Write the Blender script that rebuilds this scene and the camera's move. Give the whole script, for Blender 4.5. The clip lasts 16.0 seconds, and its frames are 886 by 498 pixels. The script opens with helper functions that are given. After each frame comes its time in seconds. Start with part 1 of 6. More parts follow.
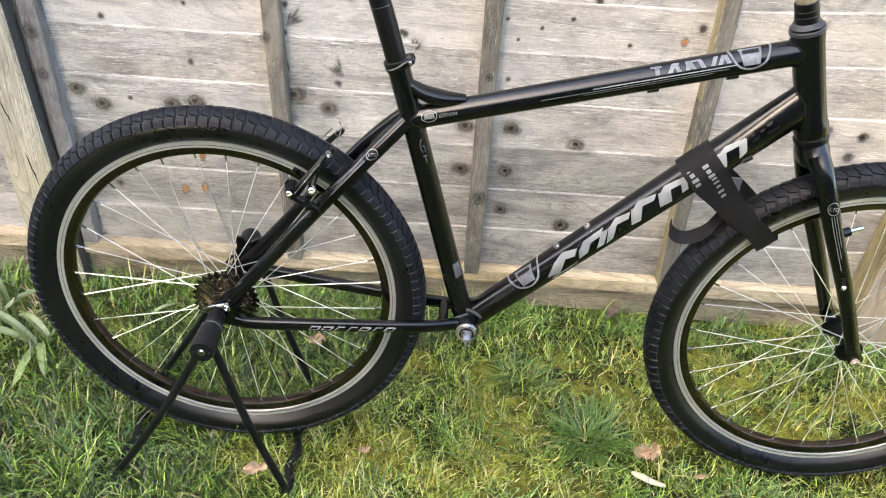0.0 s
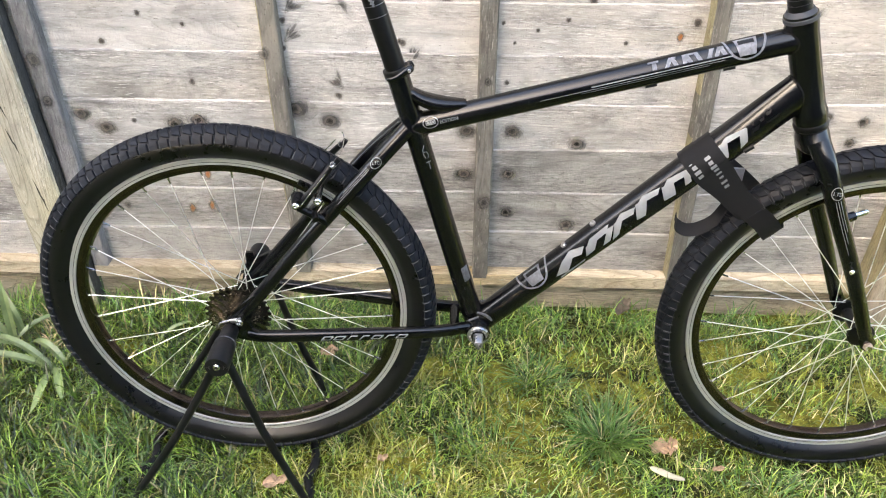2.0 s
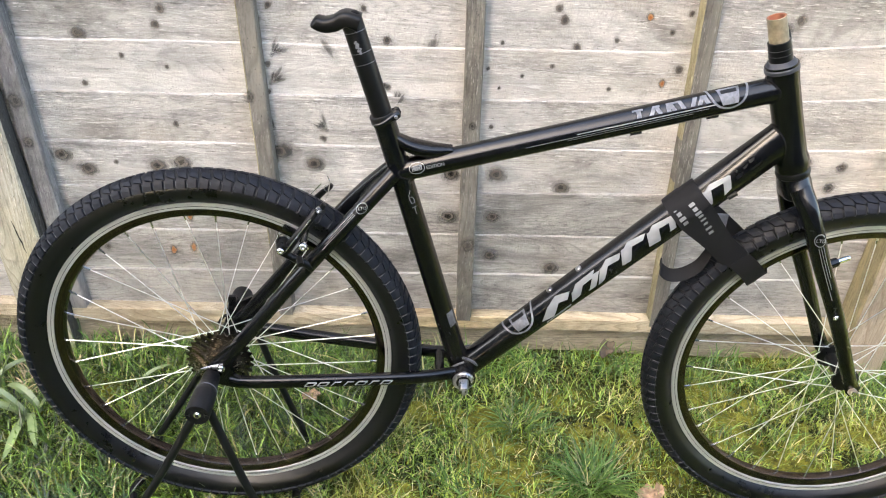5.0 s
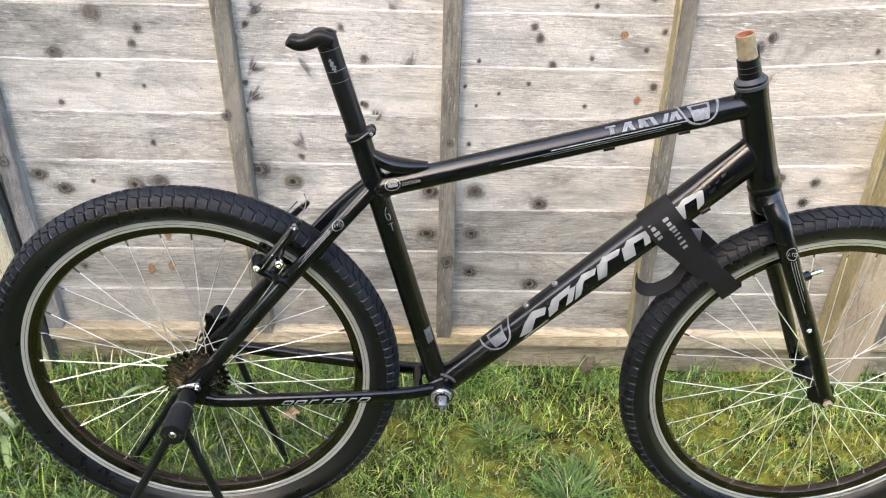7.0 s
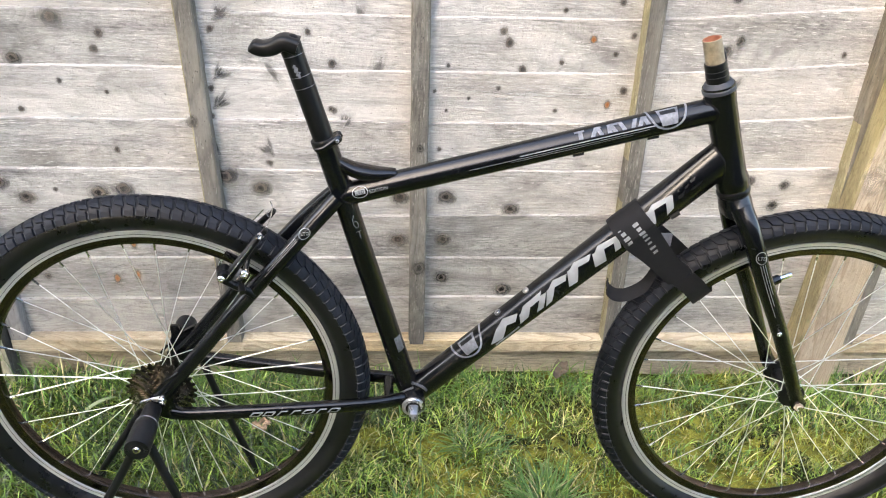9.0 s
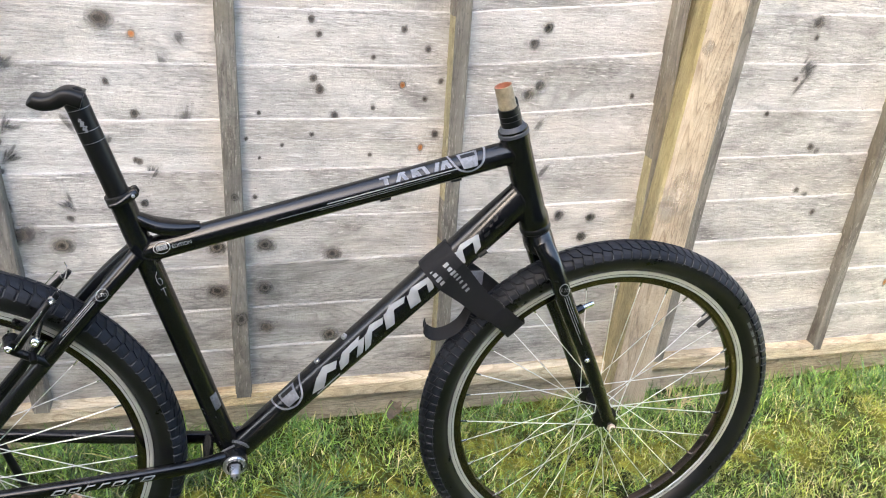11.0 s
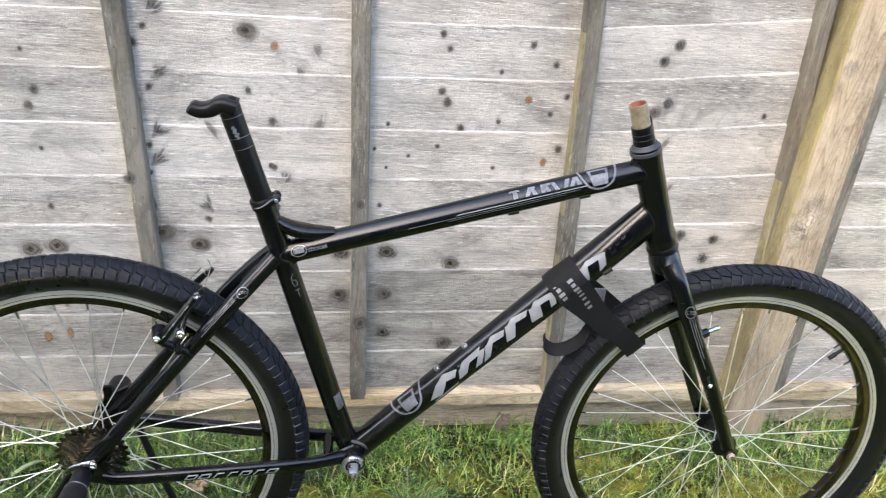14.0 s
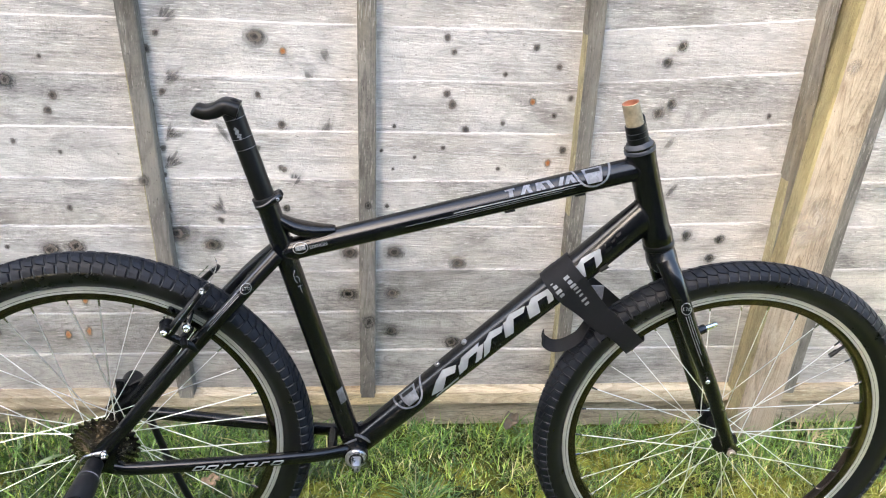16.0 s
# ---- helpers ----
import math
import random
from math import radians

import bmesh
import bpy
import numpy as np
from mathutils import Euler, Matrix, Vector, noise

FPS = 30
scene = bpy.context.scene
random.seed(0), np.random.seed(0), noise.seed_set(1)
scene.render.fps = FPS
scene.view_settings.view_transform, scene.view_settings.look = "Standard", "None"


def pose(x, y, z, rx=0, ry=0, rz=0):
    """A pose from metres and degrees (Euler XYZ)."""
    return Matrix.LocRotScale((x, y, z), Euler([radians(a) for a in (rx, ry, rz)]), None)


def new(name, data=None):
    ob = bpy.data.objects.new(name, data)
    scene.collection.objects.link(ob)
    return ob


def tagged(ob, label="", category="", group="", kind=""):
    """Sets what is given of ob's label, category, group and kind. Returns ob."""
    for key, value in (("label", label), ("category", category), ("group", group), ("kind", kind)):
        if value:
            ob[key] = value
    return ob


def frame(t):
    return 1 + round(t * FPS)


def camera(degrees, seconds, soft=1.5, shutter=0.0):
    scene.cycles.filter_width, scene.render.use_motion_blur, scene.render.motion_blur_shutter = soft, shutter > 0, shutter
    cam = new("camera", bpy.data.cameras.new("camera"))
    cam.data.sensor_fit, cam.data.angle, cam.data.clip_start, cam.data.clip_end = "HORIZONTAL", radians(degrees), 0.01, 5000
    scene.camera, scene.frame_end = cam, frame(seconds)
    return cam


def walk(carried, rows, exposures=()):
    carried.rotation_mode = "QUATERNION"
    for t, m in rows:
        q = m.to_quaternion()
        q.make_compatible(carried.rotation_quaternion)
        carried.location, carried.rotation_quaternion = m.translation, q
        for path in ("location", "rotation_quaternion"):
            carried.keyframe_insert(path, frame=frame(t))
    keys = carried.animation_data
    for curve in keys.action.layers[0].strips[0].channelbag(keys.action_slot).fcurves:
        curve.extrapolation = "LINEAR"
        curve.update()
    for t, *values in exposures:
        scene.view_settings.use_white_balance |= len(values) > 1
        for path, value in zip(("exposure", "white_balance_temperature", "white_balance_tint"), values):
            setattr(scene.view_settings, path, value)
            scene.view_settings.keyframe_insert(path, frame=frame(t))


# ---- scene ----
# The camera: held by hand, nearly still, turning along the bicycle and back.
cam = camera(58.6, 16.0, soft=1.1, shutter=0.10)
PATH = [
    (0.0, 0.3329, -1.0761, 1.1836, -1.208, -33.535, 5.602),
    (0.5, 0.3347, -1.0809, 1.1876, -0.371, -32.857, 4.267),
    (1.0, 0.3388, -1.0828, 1.1862, -0.562, -32.028, 3.148),
    (1.5, 0.3362, -1.0810, 1.1840, -1.280, -32.452, 2.890),
    (2.0, 0.3324, -1.0874, 1.1827, -0.540, -32.924, 2.380),
    (2.5, 0.3203, -1.0905, 1.1803, -0.389, -33.080, 2.192),
    (3.0, 0.3162, -1.0906, 1.1817, -0.068, -32.782, 2.059),
    (3.5, 0.3136, -1.0849, 1.1809, 0.200, -32.623, 2.262),
    (4.0, 0.3171, -1.0780, 1.1822, -0.323, -32.209, 2.552),
    (4.5, 0.3194, -1.0760, 1.1828, -1.077, -31.721, 3.019),
    (5.0, 0.3232, -1.0755, 1.1899, -2.076, -30.174, 3.301),
    (5.2, 0.3213, -1.0732, 1.1886, -2.593, -29.675, 3.475),
    (7.5, 0.3451, -1.0812, 1.1893, -3.427, -28.759, 3.350),
    (8.0, 0.3517, -1.0775, 1.1885, -3.870, -28.744, 3.262),
    (8.5, 0.3510, -1.0735, 1.1895, -4.520, -28.490, 3.497),
    (9.0, 0.3480, -1.0637, 1.1892, -5.153, -28.491, 3.785),
    (9.5, 0.3503, -1.0702, 1.1976, -5.413, -27.548, 4.027),
    (10.0, 0.3645, -1.0695, 1.2037, -10.251, -25.445, 5.263),
    (10.2, 0.3728, -1.0702, 1.2051, -13.455, -24.763, 5.775),
    (12.3, 0.4087, -1.0621, 1.2053, -18.696, -25.346, 5.977),
    (12.5, 0.4080, -1.0616, 1.2009, -18.534, -25.160, 5.680),
    (13.0, 0.3987, -1.0613, 1.2046, -17.470, -25.512, 5.629),
    (13.5, 0.3909, -1.0616, 1.2063, -17.320, -25.028, 6.020),
    (14.0, 0.3554, -1.0720, 1.2091, -9.295, -24.685, 5.274),
    (14.5, 0.3389, -1.0733, 1.2059, -2.726, -25.070, 4.873),
    (15.0, 0.3434, -1.0650, 1.2040, -4.722, -25.932, 5.013),
    (15.5, 0.3487, -1.0732, 1.2040, -5.942, -25.243, 4.739),
    (16.0, 0.3966, -1.1087, 1.2115, -7.059, -24.375, 4.225),
]


def held(x, y, z, yaw, pitch, roll):
    return pose(x, y, z, 0, 0, yaw) @ pose(0, 0, 0, 90 + pitch) @ pose(0, 0, 0, 0, 0, roll)


walk(cam, [(t, held(x, y, z, yaw, pitch, roll)) for t, x, y, z, yaw, pitch, roll in PATH],
     exposures=[(0.0, 3.45, 7600, 10), (5.0, 3.45, 7500, 10), (9.8, 3.46, 7300, 10), (12.4, 3.19, 6900, 9), (16.0, 3.38, 7000, 9.5)])

# ---- light: open shade under a clear sky; an added unseen wall blocks the sun, which only reaches the lawn past its corner ----
SUN_FROM = Vector((-0.67, -0.74, 0.80)).normalized()
world = bpy.data.worlds.new("sky")
scene.world = world
world.use_nodes = True
wn = world.node_tree
sky = wn.nodes.new("ShaderNodeTexSky")
sky.sky_type = "NISHITA"
sky.sun_disc = False
sky.sun_elevation = math.asin(SUN_FROM.z)
sky.sun_rotation = math.atan2(SUN_FROM.x, SUN_FROM.y)
sky.air_density, sky.dust_density, sky.ozone_density = 1.0, 2.5, 1.0
wn.links.new(sky.outputs[0], wn.nodes["Background"].inputs[0])
wn.nodes["Background"].inputs[1].default_value = 0.15
sun_data = bpy.data.lights.new("sun", "SUN")
sun_data.energy, sun_data.angle, sun_data.color = 5.0, radians(0.6), (1.0, 0.93, 0.82)
sun = new("sun", sun_data)
sun.matrix_world = Matrix.Translation((-6, -7, 9)) @ (-SUN_FROM).to_track_quat("-Z", "Y").to_matrix().to_4x4()


# ---- materials ----
def mat(name):
    m = bpy.data.materials.new(name)
    m.use_nodes = True
    return m, m.node_tree, m.node_tree.nodes["Principled BSDF"]


def node(nt, kind, ins=None, **props):
    n = nt.nodes.new(kind)
    for k, v in props.items():
        if k == "operation":
            n.operation = v
        elif k == "blend_type":
            n.blend_type = v
        elif k == "data_type":
            n.data_type = v
        elif k == "feature":
            n.feature = v
        elif k == "noise_dimensions":
            n.noise_dimensions = v
    for k, v in (ins or {}).items():
        if isinstance(v, bpy.types.NodeSocket):
            nt.links.new(v, n.inputs[k])
        else:
            n.inputs[k].default_value = v
    return n


def ramp(nt, fac, stops, interp="LINEAR"):
    n = nt.nodes.new("ShaderNodeValToRGB")
    nt.links.new(fac, n.inputs[0])
    n.color_ramp.interpolation = interp
    el = n.color_ramp.elements
    while len(el) < len(stops):
        el.new(0.5)
    for e, (p, c) in zip(el, stops):
        e.position, e.color = p, (*c, 1) if len(c) == 3 else c
    return n.outputs[0]


def mix(nt, fac, a, b, blend="MIX"):
    n = nt.nodes.new("ShaderNodeMix")
    n.data_type, n.blend_type = "RGBA", blend
    for key, v in ((0, fac), (6, a), (7, b)):
        if isinstance(v, bpy.types.NodeSocket):
            nt.links.new(v, n.inputs[key])
        elif key == 0:
            n.inputs[0].default_value = v
        else:
            n.inputs[key].default_value = (*v, 1)
    return n.outputs[2]


def scaled(nt, scale, offset=None, coord="Object"):
    tc = nt.nodes.new("ShaderNodeTexCoord")
    mp = nt.nodes.new("ShaderNodeMapping")
    nt.links.new(tc.outputs[coord], mp.inputs[0])
    mp.inputs["Scale"].default_value = scale
    if offset is not None:
        nt.links.new(offset, mp.inputs["Location"])
    return mp.outputs[0]


def bump(nt, bsdf, height, strength, distance):
    b = node(nt, "ShaderNodeBump", {"Height": height, "Strength": strength, "Distance": distance})
    nt.links.new(b.outputs[0], bsdf.inputs["Normal"])


def wood(name, light, dark, tint, along="x", age=0.6, ring_scale=1.0, flecks=0.55, grain=0.36, wind=1.4):
    """Weathered rough-sawn softwood: growth lines along one axis, grey weathering, pale torn fibres; every piece differs."""
    m, nt, b = mat(name)
    info = nt.nodes.new("ShaderNodeObjectInfo")
    off = node(nt, "ShaderNodeCombineXYZ")
    for i, k in enumerate((37.0, 11.0, 23.0)):
        mul = node(nt, "ShaderNodeMath", {0: info.outputs["Random"], 1: k}, operation="MULTIPLY")
        nt.links.new(mul.outputs[0], off.inputs[i])
    lead = along == "x"

    def stretched(a, c, d=1.0):
        """Noise coordinates with a along the grain and c across it."""
        return scaled(nt, (a, d * c, c) if lead else (c, d * c, a), off.outputs[0])

    def tex(a, c, detail=4.0, rough=0.6, dist=0.0):
        return node(nt, "ShaderNodeTexNoise", {"Vector": stretched(a, c), "Scale": 1.0, "Detail": detail, "Roughness": rough, "Distortion": dist}).outputs[0]

    swirl = tex(wind, 9.0, 2.0, 0.5, 0.45)
    lift = node(nt, "ShaderNodeMath", {0: swirl, 1: 26.0 * ring_scale}, operation="MULTIPLY")
    lines = node(nt, "ShaderNodeMath", {0: lift.outputs[0]}, operation="FRACT").outputs[0]
    saw = tex(48, 215, 5.0, 0.75)
    fibre = tex(8, 240, 4.0, 0.7, 0.25)
    speck = tex(34, 420, 3.0, 0.65)
    pit = tex(110, 330, 3.0, 0.6)
    hatch = tex(330, 90, 3.0, 0.7)
    where = tex(3.0, 9.0, 2.0, 0.5)
    fleck_where = tex(5.0, 14.0, 3.0, 0.6)
    blotch = tex(4.2, 11.0, 6.0, 0.68, 0.8)
    cloud = tex(9.0, 22.0, 5.0, 0.62, 0.4)
    bleach = tex(1.6, 6.0, 4.0, 0.6)
    tone = tex(1.3, 3.6, 3.0, 0.55)
    band = tex(0.6, 13.0, 4.0, 0.55, 0.3)
    col = mix(nt, ramp(nt, bleach, [(0.36, (0, 0, 0)), (0.60, (1, 1, 1))]), tuple(0.6 * x + 0.4 * y for x, y in zip(light, dark)), light)
    col = mix(nt, ramp(nt, tone, [(0.50, (0, 0, 0)), (0.68, (0.75, 0.75, 0.75))]), col, tint)
    col = mix(nt, ramp(nt, lines, [(0.0, (0.0,) * 3), (0.66, (grain * 0.22,) * 3), (0.90, (grain,) * 3), (1.0, (0.0,) * 3)]), col, dark)
    col = mix(nt, ramp(nt, blotch, [(0.28, (age * 0.8,) * 3), (0.42, (age * 0.34,) * 3), (0.53, (0, 0, 0))]), col, tuple(c * 0.42 for c in dark))
    col = mix(nt, 1.0, col, ramp(nt, band, [(0.34, (0.72, 0.72, 0.73)), (0.46, (0.90, 0.90, 0.90)), (0.58, (1.05, 1.05, 1.05))]), "MULTIPLY")
    col = mix(nt, 1.0, col, ramp(nt, cloud, [(0.30, (0.72, 0.715, 0.71)), (0.50, (1, 1, 1)), (0.72, (1.12, 1.12, 1.12))]), "MULTIPLY")
    rough_zone = ramp(nt, band, [(0.44, (1, 1, 1)), (0.53, (0.25, 0.25, 0.25))])
    col = mix(nt, rough_zone, col, ramp(nt, fibre, [(0.29, (0.58, 0.575, 0.57)), (0.42, (1, 1, 1)), (0.71, (1.16, 1.16, 1.16))]), "MULTIPLY")
    col = mix(nt, rough_zone, col, ramp(nt, saw, [(0.31, (0.56, 0.555, 0.55)), (0.46, (1, 1, 1)), (0.68, (1.25, 1.24, 1.22))]), "MULTIPLY")
    ruts = mix(nt, ramp(nt, where, [(0.50, (0, 0, 0)), (0.64, (0.7, 0.7, 0.7))]), (1, 1, 1), ramp(nt, hatch, [(0.30, (0.74, 0.73, 0.72)), (0.50, (1, 1, 1)), (0.70, (1.14, 1.14, 1.14))]))
    col = mix(nt, 1.0, col, ruts, "MULTIPLY")
    col = mix(nt, ramp(nt, pit, [(0.28, (0.85, 0.85, 0.85)), (0.345, (0, 0, 0))]), col, tuple(c * 0.45 for c in dark))
    torn = node(nt, "ShaderNodeMath", {0: fleck_where, 1: 0.34, 2: speck}, operation="MULTIPLY_ADD").outputs[0]
    col = mix(nt, ramp(nt, torn, [(0.775, (0, 0, 0)), (0.84, (flecks, flecks, flecks))]), col, tuple(min(0.86, c * 1.5 + 0.06) for c in light))
    nt.links.new(col, b.inputs["Base Color"])
    b.inputs["Roughness"].default_value = 0.85
    b.inputs["Specular IOR Level"].default_value = 0.22
    h = node(nt, "ShaderNodeMath", {0: saw, 1: fibre}, operation="ADD")
    bump(nt, b, h.outputs[0], 1.0, 0.0036)
    return m


def plain(name, colour, rough, metal=0.0, spec=0.5, vary=0.25, scale=60.0, bump_d=0.0, coat=0.0, rough_vary=0.12):
    """A surface with its colour and gloss broken up by fine and coarse wear."""
    m, nt, b = mat(name)
    a = node(nt, "ShaderNodeTexNoise", {"Vector": scaled(nt, (scale,) * 3), "Scale": 1.0, "Detail": 5.0, "Roughness": 0.6})
    c = node(nt, "ShaderNodeTexNoise", {"Vector": scaled(nt, (scale * 0.12,) * 3), "Scale": 1.0, "Detail": 3.0})
    k = node(nt, "ShaderNodeMath", {0: a.outputs[0], 1: c.outputs[0]}, operation="MULTIPLY")
    col = ramp(nt, k.outputs[0], [(0.12, tuple(x * (1 - vary) for x in colour)), (0.42, tuple(x * (1 + vary) for x in colour))])
    nt.links.new(col, b.inputs["Base Color"])
    r = ramp(nt, k.outputs[0], [(0.12, (max(0.03, rough - rough_vary),) * 3), (0.42, (min(1, rough + rough_vary),) * 3)])
    nt.links.new(r, b.inputs["Roughness"])
    b.inputs["Metallic"].default_value, b.inputs["Specular IOR Level"].default_value = metal, spec
    b.inputs["Coat Weight"].default_value, b.inputs["Coat Roughness"].default_value = coat, 0.08
    if bump_d:
        bump(nt, b, a.outputs[0], 0.5, bump_d)
    return m


def chipped_paint():
    """Black gloss enamel with dust and a few pale chips."""
    m, nt, b = mat("black_enamel")
    dust = node(nt, "ShaderNodeTexNoise", {"Vector": scaled(nt, (30, 30, 30)), "Scale": 1.0, "Detail": 6.0, "Roughness": 0.65})
    chips = node(nt, "ShaderNodeTexVoronoi", {"Vector": scaled(nt, (75, 75, 75)), "Scale": 1.0})
    sep = node(nt, "ShaderNodeSeparateColor", {0: chips.outputs["Color"]})
    small = node(nt, "ShaderNodeMath", {0: sep.outputs[0], 1: 0.17, 2: -0.135}, operation="MULTIPLY_ADD")
    hit = node(nt, "ShaderNodeMath", {0: chips.outputs["Distance"], 1: small.outputs[0]}, operation="LESS_THAN")
    base = ramp(nt, dust.outputs[0], [(0.35, (0.0014, 0.0016, 0.0021)), (0.75, (0.0040, 0.0044, 0.0054))])
    col = mix(nt, hit.outputs[0], base, (0.42, 0.42, 0.42))
    nt.links.new(col, b.inputs["Base Color"])
    nt.links.new(ramp(nt, dust.outputs[0], [(0.3, (0.17,) * 3), (0.75, (0.30,) * 3)]), b.inputs["Roughness"])
    b.inputs["Specular IOR Level"].default_value = 0.35
    b.inputs["Coat Weight"].default_value, b.inputs["Coat Roughness"].default_value = 0.08, 0.12
    return m


def grass_material(name, greens, straw, thin=0.18, yellowed=0.65):
    m, nt, b = mat(name)
    geo = nt.nodes.new("ShaderNodeNewGeometry")
    stops = [(i / len(greens), c) for i, c in enumerate(greens)]
    blade = ramp(nt, geo.outputs["Random Per Island"], stops + [(0.93, straw)], "CONSTANT")
    patch = node(nt, "ShaderNodeTexNoise", {"Vector": scaled(nt, (7, 7, 7)), "Scale": 1.0, "Detail": 4.0})
    col = mix(nt, ramp(nt, patch.outputs[0], [(0.49, (0, 0, 0)), (0.62, (yellowed,) * 3)]), blade, (0.33, 0.29, 0.045))
    nt.links.new(col, b.inputs["Base Color"])
    b.inputs["Roughness"].default_value, b.inputs["Specular IOR Level"].default_value = 0.32, 0.55
    tr = nt.nodes.new("ShaderNodeBsdfTranslucent")
    nt.links.new(col, tr.inputs[0])
    ms = nt.nodes.new("ShaderNodeMixShader")
    ms.inputs[0].default_value = thin
    nt.links.new(b.outputs[0], ms.inputs[1])
    nt.links.new(tr.outputs[0], ms.inputs[2])
    nt.links.new(ms.outputs[0], nt.nodes["Material Output"].inputs[0])
    return m


def lawn_soil():
    m, nt, b = mat("mossy_soil")
    big = node(nt, "ShaderNodeTexNoise", {"Vector": scaled(nt, (6, 6, 6)), "Scale": 1.0, "Detail": 4.0})
    fine = node(nt, "ShaderNodeTexNoise", {"Vector": scaled(nt, (90, 90, 90)), "Scale": 1.0, "Detail": 6.0, "Roughness": 0.7})
    col = ramp(nt, big.outputs[0], [(0.40, (0.022, 0.026, 0.008)), (0.53, (0.062, 0.070, 0.014)), (0.70, (0.19, 0.175, 0.026))])
    col = mix(nt, 1.0, col, ramp(nt, fine.outputs[0], [(0.3, (0.5, 0.5, 0.5)), (0.7, (1.3, 1.3, 1.3))]), "MULTIPLY")
    nt.links.new(col, b.inputs["Base Color"])
    b.inputs["Roughness"].default_value = 0.95
    b.inputs["Specular IOR Level"].default_value = 0.1
    bump(nt, b, fine.outputs[0], 1.0, 0.01)
    return m


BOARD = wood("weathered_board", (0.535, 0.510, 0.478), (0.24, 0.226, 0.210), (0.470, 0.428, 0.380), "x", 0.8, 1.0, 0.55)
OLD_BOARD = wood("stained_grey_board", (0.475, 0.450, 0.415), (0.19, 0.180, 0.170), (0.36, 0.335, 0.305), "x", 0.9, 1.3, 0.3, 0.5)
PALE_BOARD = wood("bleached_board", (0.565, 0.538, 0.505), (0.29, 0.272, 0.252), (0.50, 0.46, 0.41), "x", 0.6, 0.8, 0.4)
BATTEN = wood("weathered_batten", (0.215, 0.198, 0.170), (0.082, 0.074, 0.063), (0.21, 0.175, 0.12), "z", 0.75, 0.8, 0.6, 0.5, 0.6)
GREY_BATTEN = wood("grey_batten", (0.30, 0.287, 0.28), (0.13, 0.124, 0.12), (0.17, 0.16, 0.15), "z", 0.75, 1.0, 0.4, 0.4, 1.0)
RAIL = wood("pale_rail", (0.60, 0.515, 0.375), (0.27, 0.20, 0.125), (0.58, 0.41, 0.19), "x", 0.6, 1.0, 0.4, 0.6)
GRAVEL = wood("gravel_board_wood", (0.46, 0.395, 0.300), (0.20, 0.16, 0.115), (0.45, 0.345, 0.20), "x", 0.6, 1.0, 0.35, 0.6)
LICHEN = wood("lichened_edge", (0.33, 0.295, 0.185), (0.17, 0.145, 0.085), (0.36, 0.30, 0.13), "z", 0.6)
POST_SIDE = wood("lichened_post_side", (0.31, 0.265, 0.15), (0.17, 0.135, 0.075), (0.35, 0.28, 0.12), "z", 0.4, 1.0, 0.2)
GREEN_POST = wood("greenish_post", (0.53, 0.495, 0.41), (0.23, 0.205, 0.15), (0.45, 0.40, 0.235), "z", 0.5, 1.6, 0.4, 0.65, 0.7)
CRACK = plain("crack_shadow", (0.03, 0.027, 0.022), 0.95, spec=0.1)
POST = wood("split_post", (0.50, 0.415, 0.32), (0.23, 0.165, 0.11), (0.46, 0.36, 0.24), "z", 0.3, 1.5, 0.2, 0.7, 0.45)
PAINT = chipped_paint()
MATT = plain("satin_black", (0.0032, 0.0033, 0.0037), 0.38, spec=0.22, vary=0.3)
RUBBER = plain("tyre_rubber", (0.0034, 0.0037, 0.0046), 0.36, spec=0.42, vary=0.35, bump_d=0.0003)
TREAD = plain("dusty_tread", (0.0085, 0.0100, 0.0140), 0.53, spec=0.14, vary=0.45)
LUG_EDGE = plain("rubbed_lug_edge", (0.055, 0.056, 0.059), 0.55, spec=0.3, vary=0.8, scale=120)
GROOVE = plain("dusty_groove", (0.010, 0.0108, 0.012), 0.8, spec=0.2, vary=0.4, scale=120)
ALU = plain("brushed_aluminium", (0.50, 0.50, 0.49), 0.30, 0.60, vary=0.03, scale=40, rough_vary=0.02)
STEEL = plain("bright_steel", (0.72, 0.72, 0.72), 0.22, 1.0, vary=0.12)
DULL = plain("dull_sprocket_steel", (0.115, 0.102, 0.082), 0.22, 0.95, vary=0.6, scale=150)
RIMBLACK = plain("anodised_rim", (0.105, 0.088, 0.080), 0.19, 1.0, vary=0.25, rough_vary=0.05)
SPOKE = plain("stainless_spoke", (0.84, 0.84, 0.83), 0.32, 0.84, vary=0.02, rough_vary=0.0)
SILVER = plain("silver_transfer", (0.19, 0.195, 0.20), 0.42, 0.05, vary=0.15)
GREY = plain("grey_transfer", (0.125, 0.13, 0.145), 0.45, 0.0, spec=0.3, vary=0.45, scale=220)
SCUFF = plain("scuffed_sticker", (0.07, 0.072, 0.078), 0.5, vary=0.85, scale=260)
SPROCKET = plain("worn_sprocket_steel", (0.22, 0.195, 0.155), 0.24, 0.95, vary=0.6, scale=150)
SPINDLE = plain("dull_spindle_steel", (0.30, 0.30, 0.31), 0.34, 0.9, vary=0.25)
WORN = plain("worn_weld", (0.040, 0.043, 0.052), 0.40, vary=0.5, scale=180)
CUP = plain("dusty_cup", (0.028, 0.030, 0.036), 0.55, spec=0.3, vary=0.35)
NUT = plain("worn_nut", (0.50, 0.40, 0.34), 0.34, 0.7, vary=0.3)
WEB = plain("nylon_webbing", (0.0075, 0.0075, 0.0085), 0.82, spec=0.2, vary=0.35, scale=900, bump_d=0.0004)
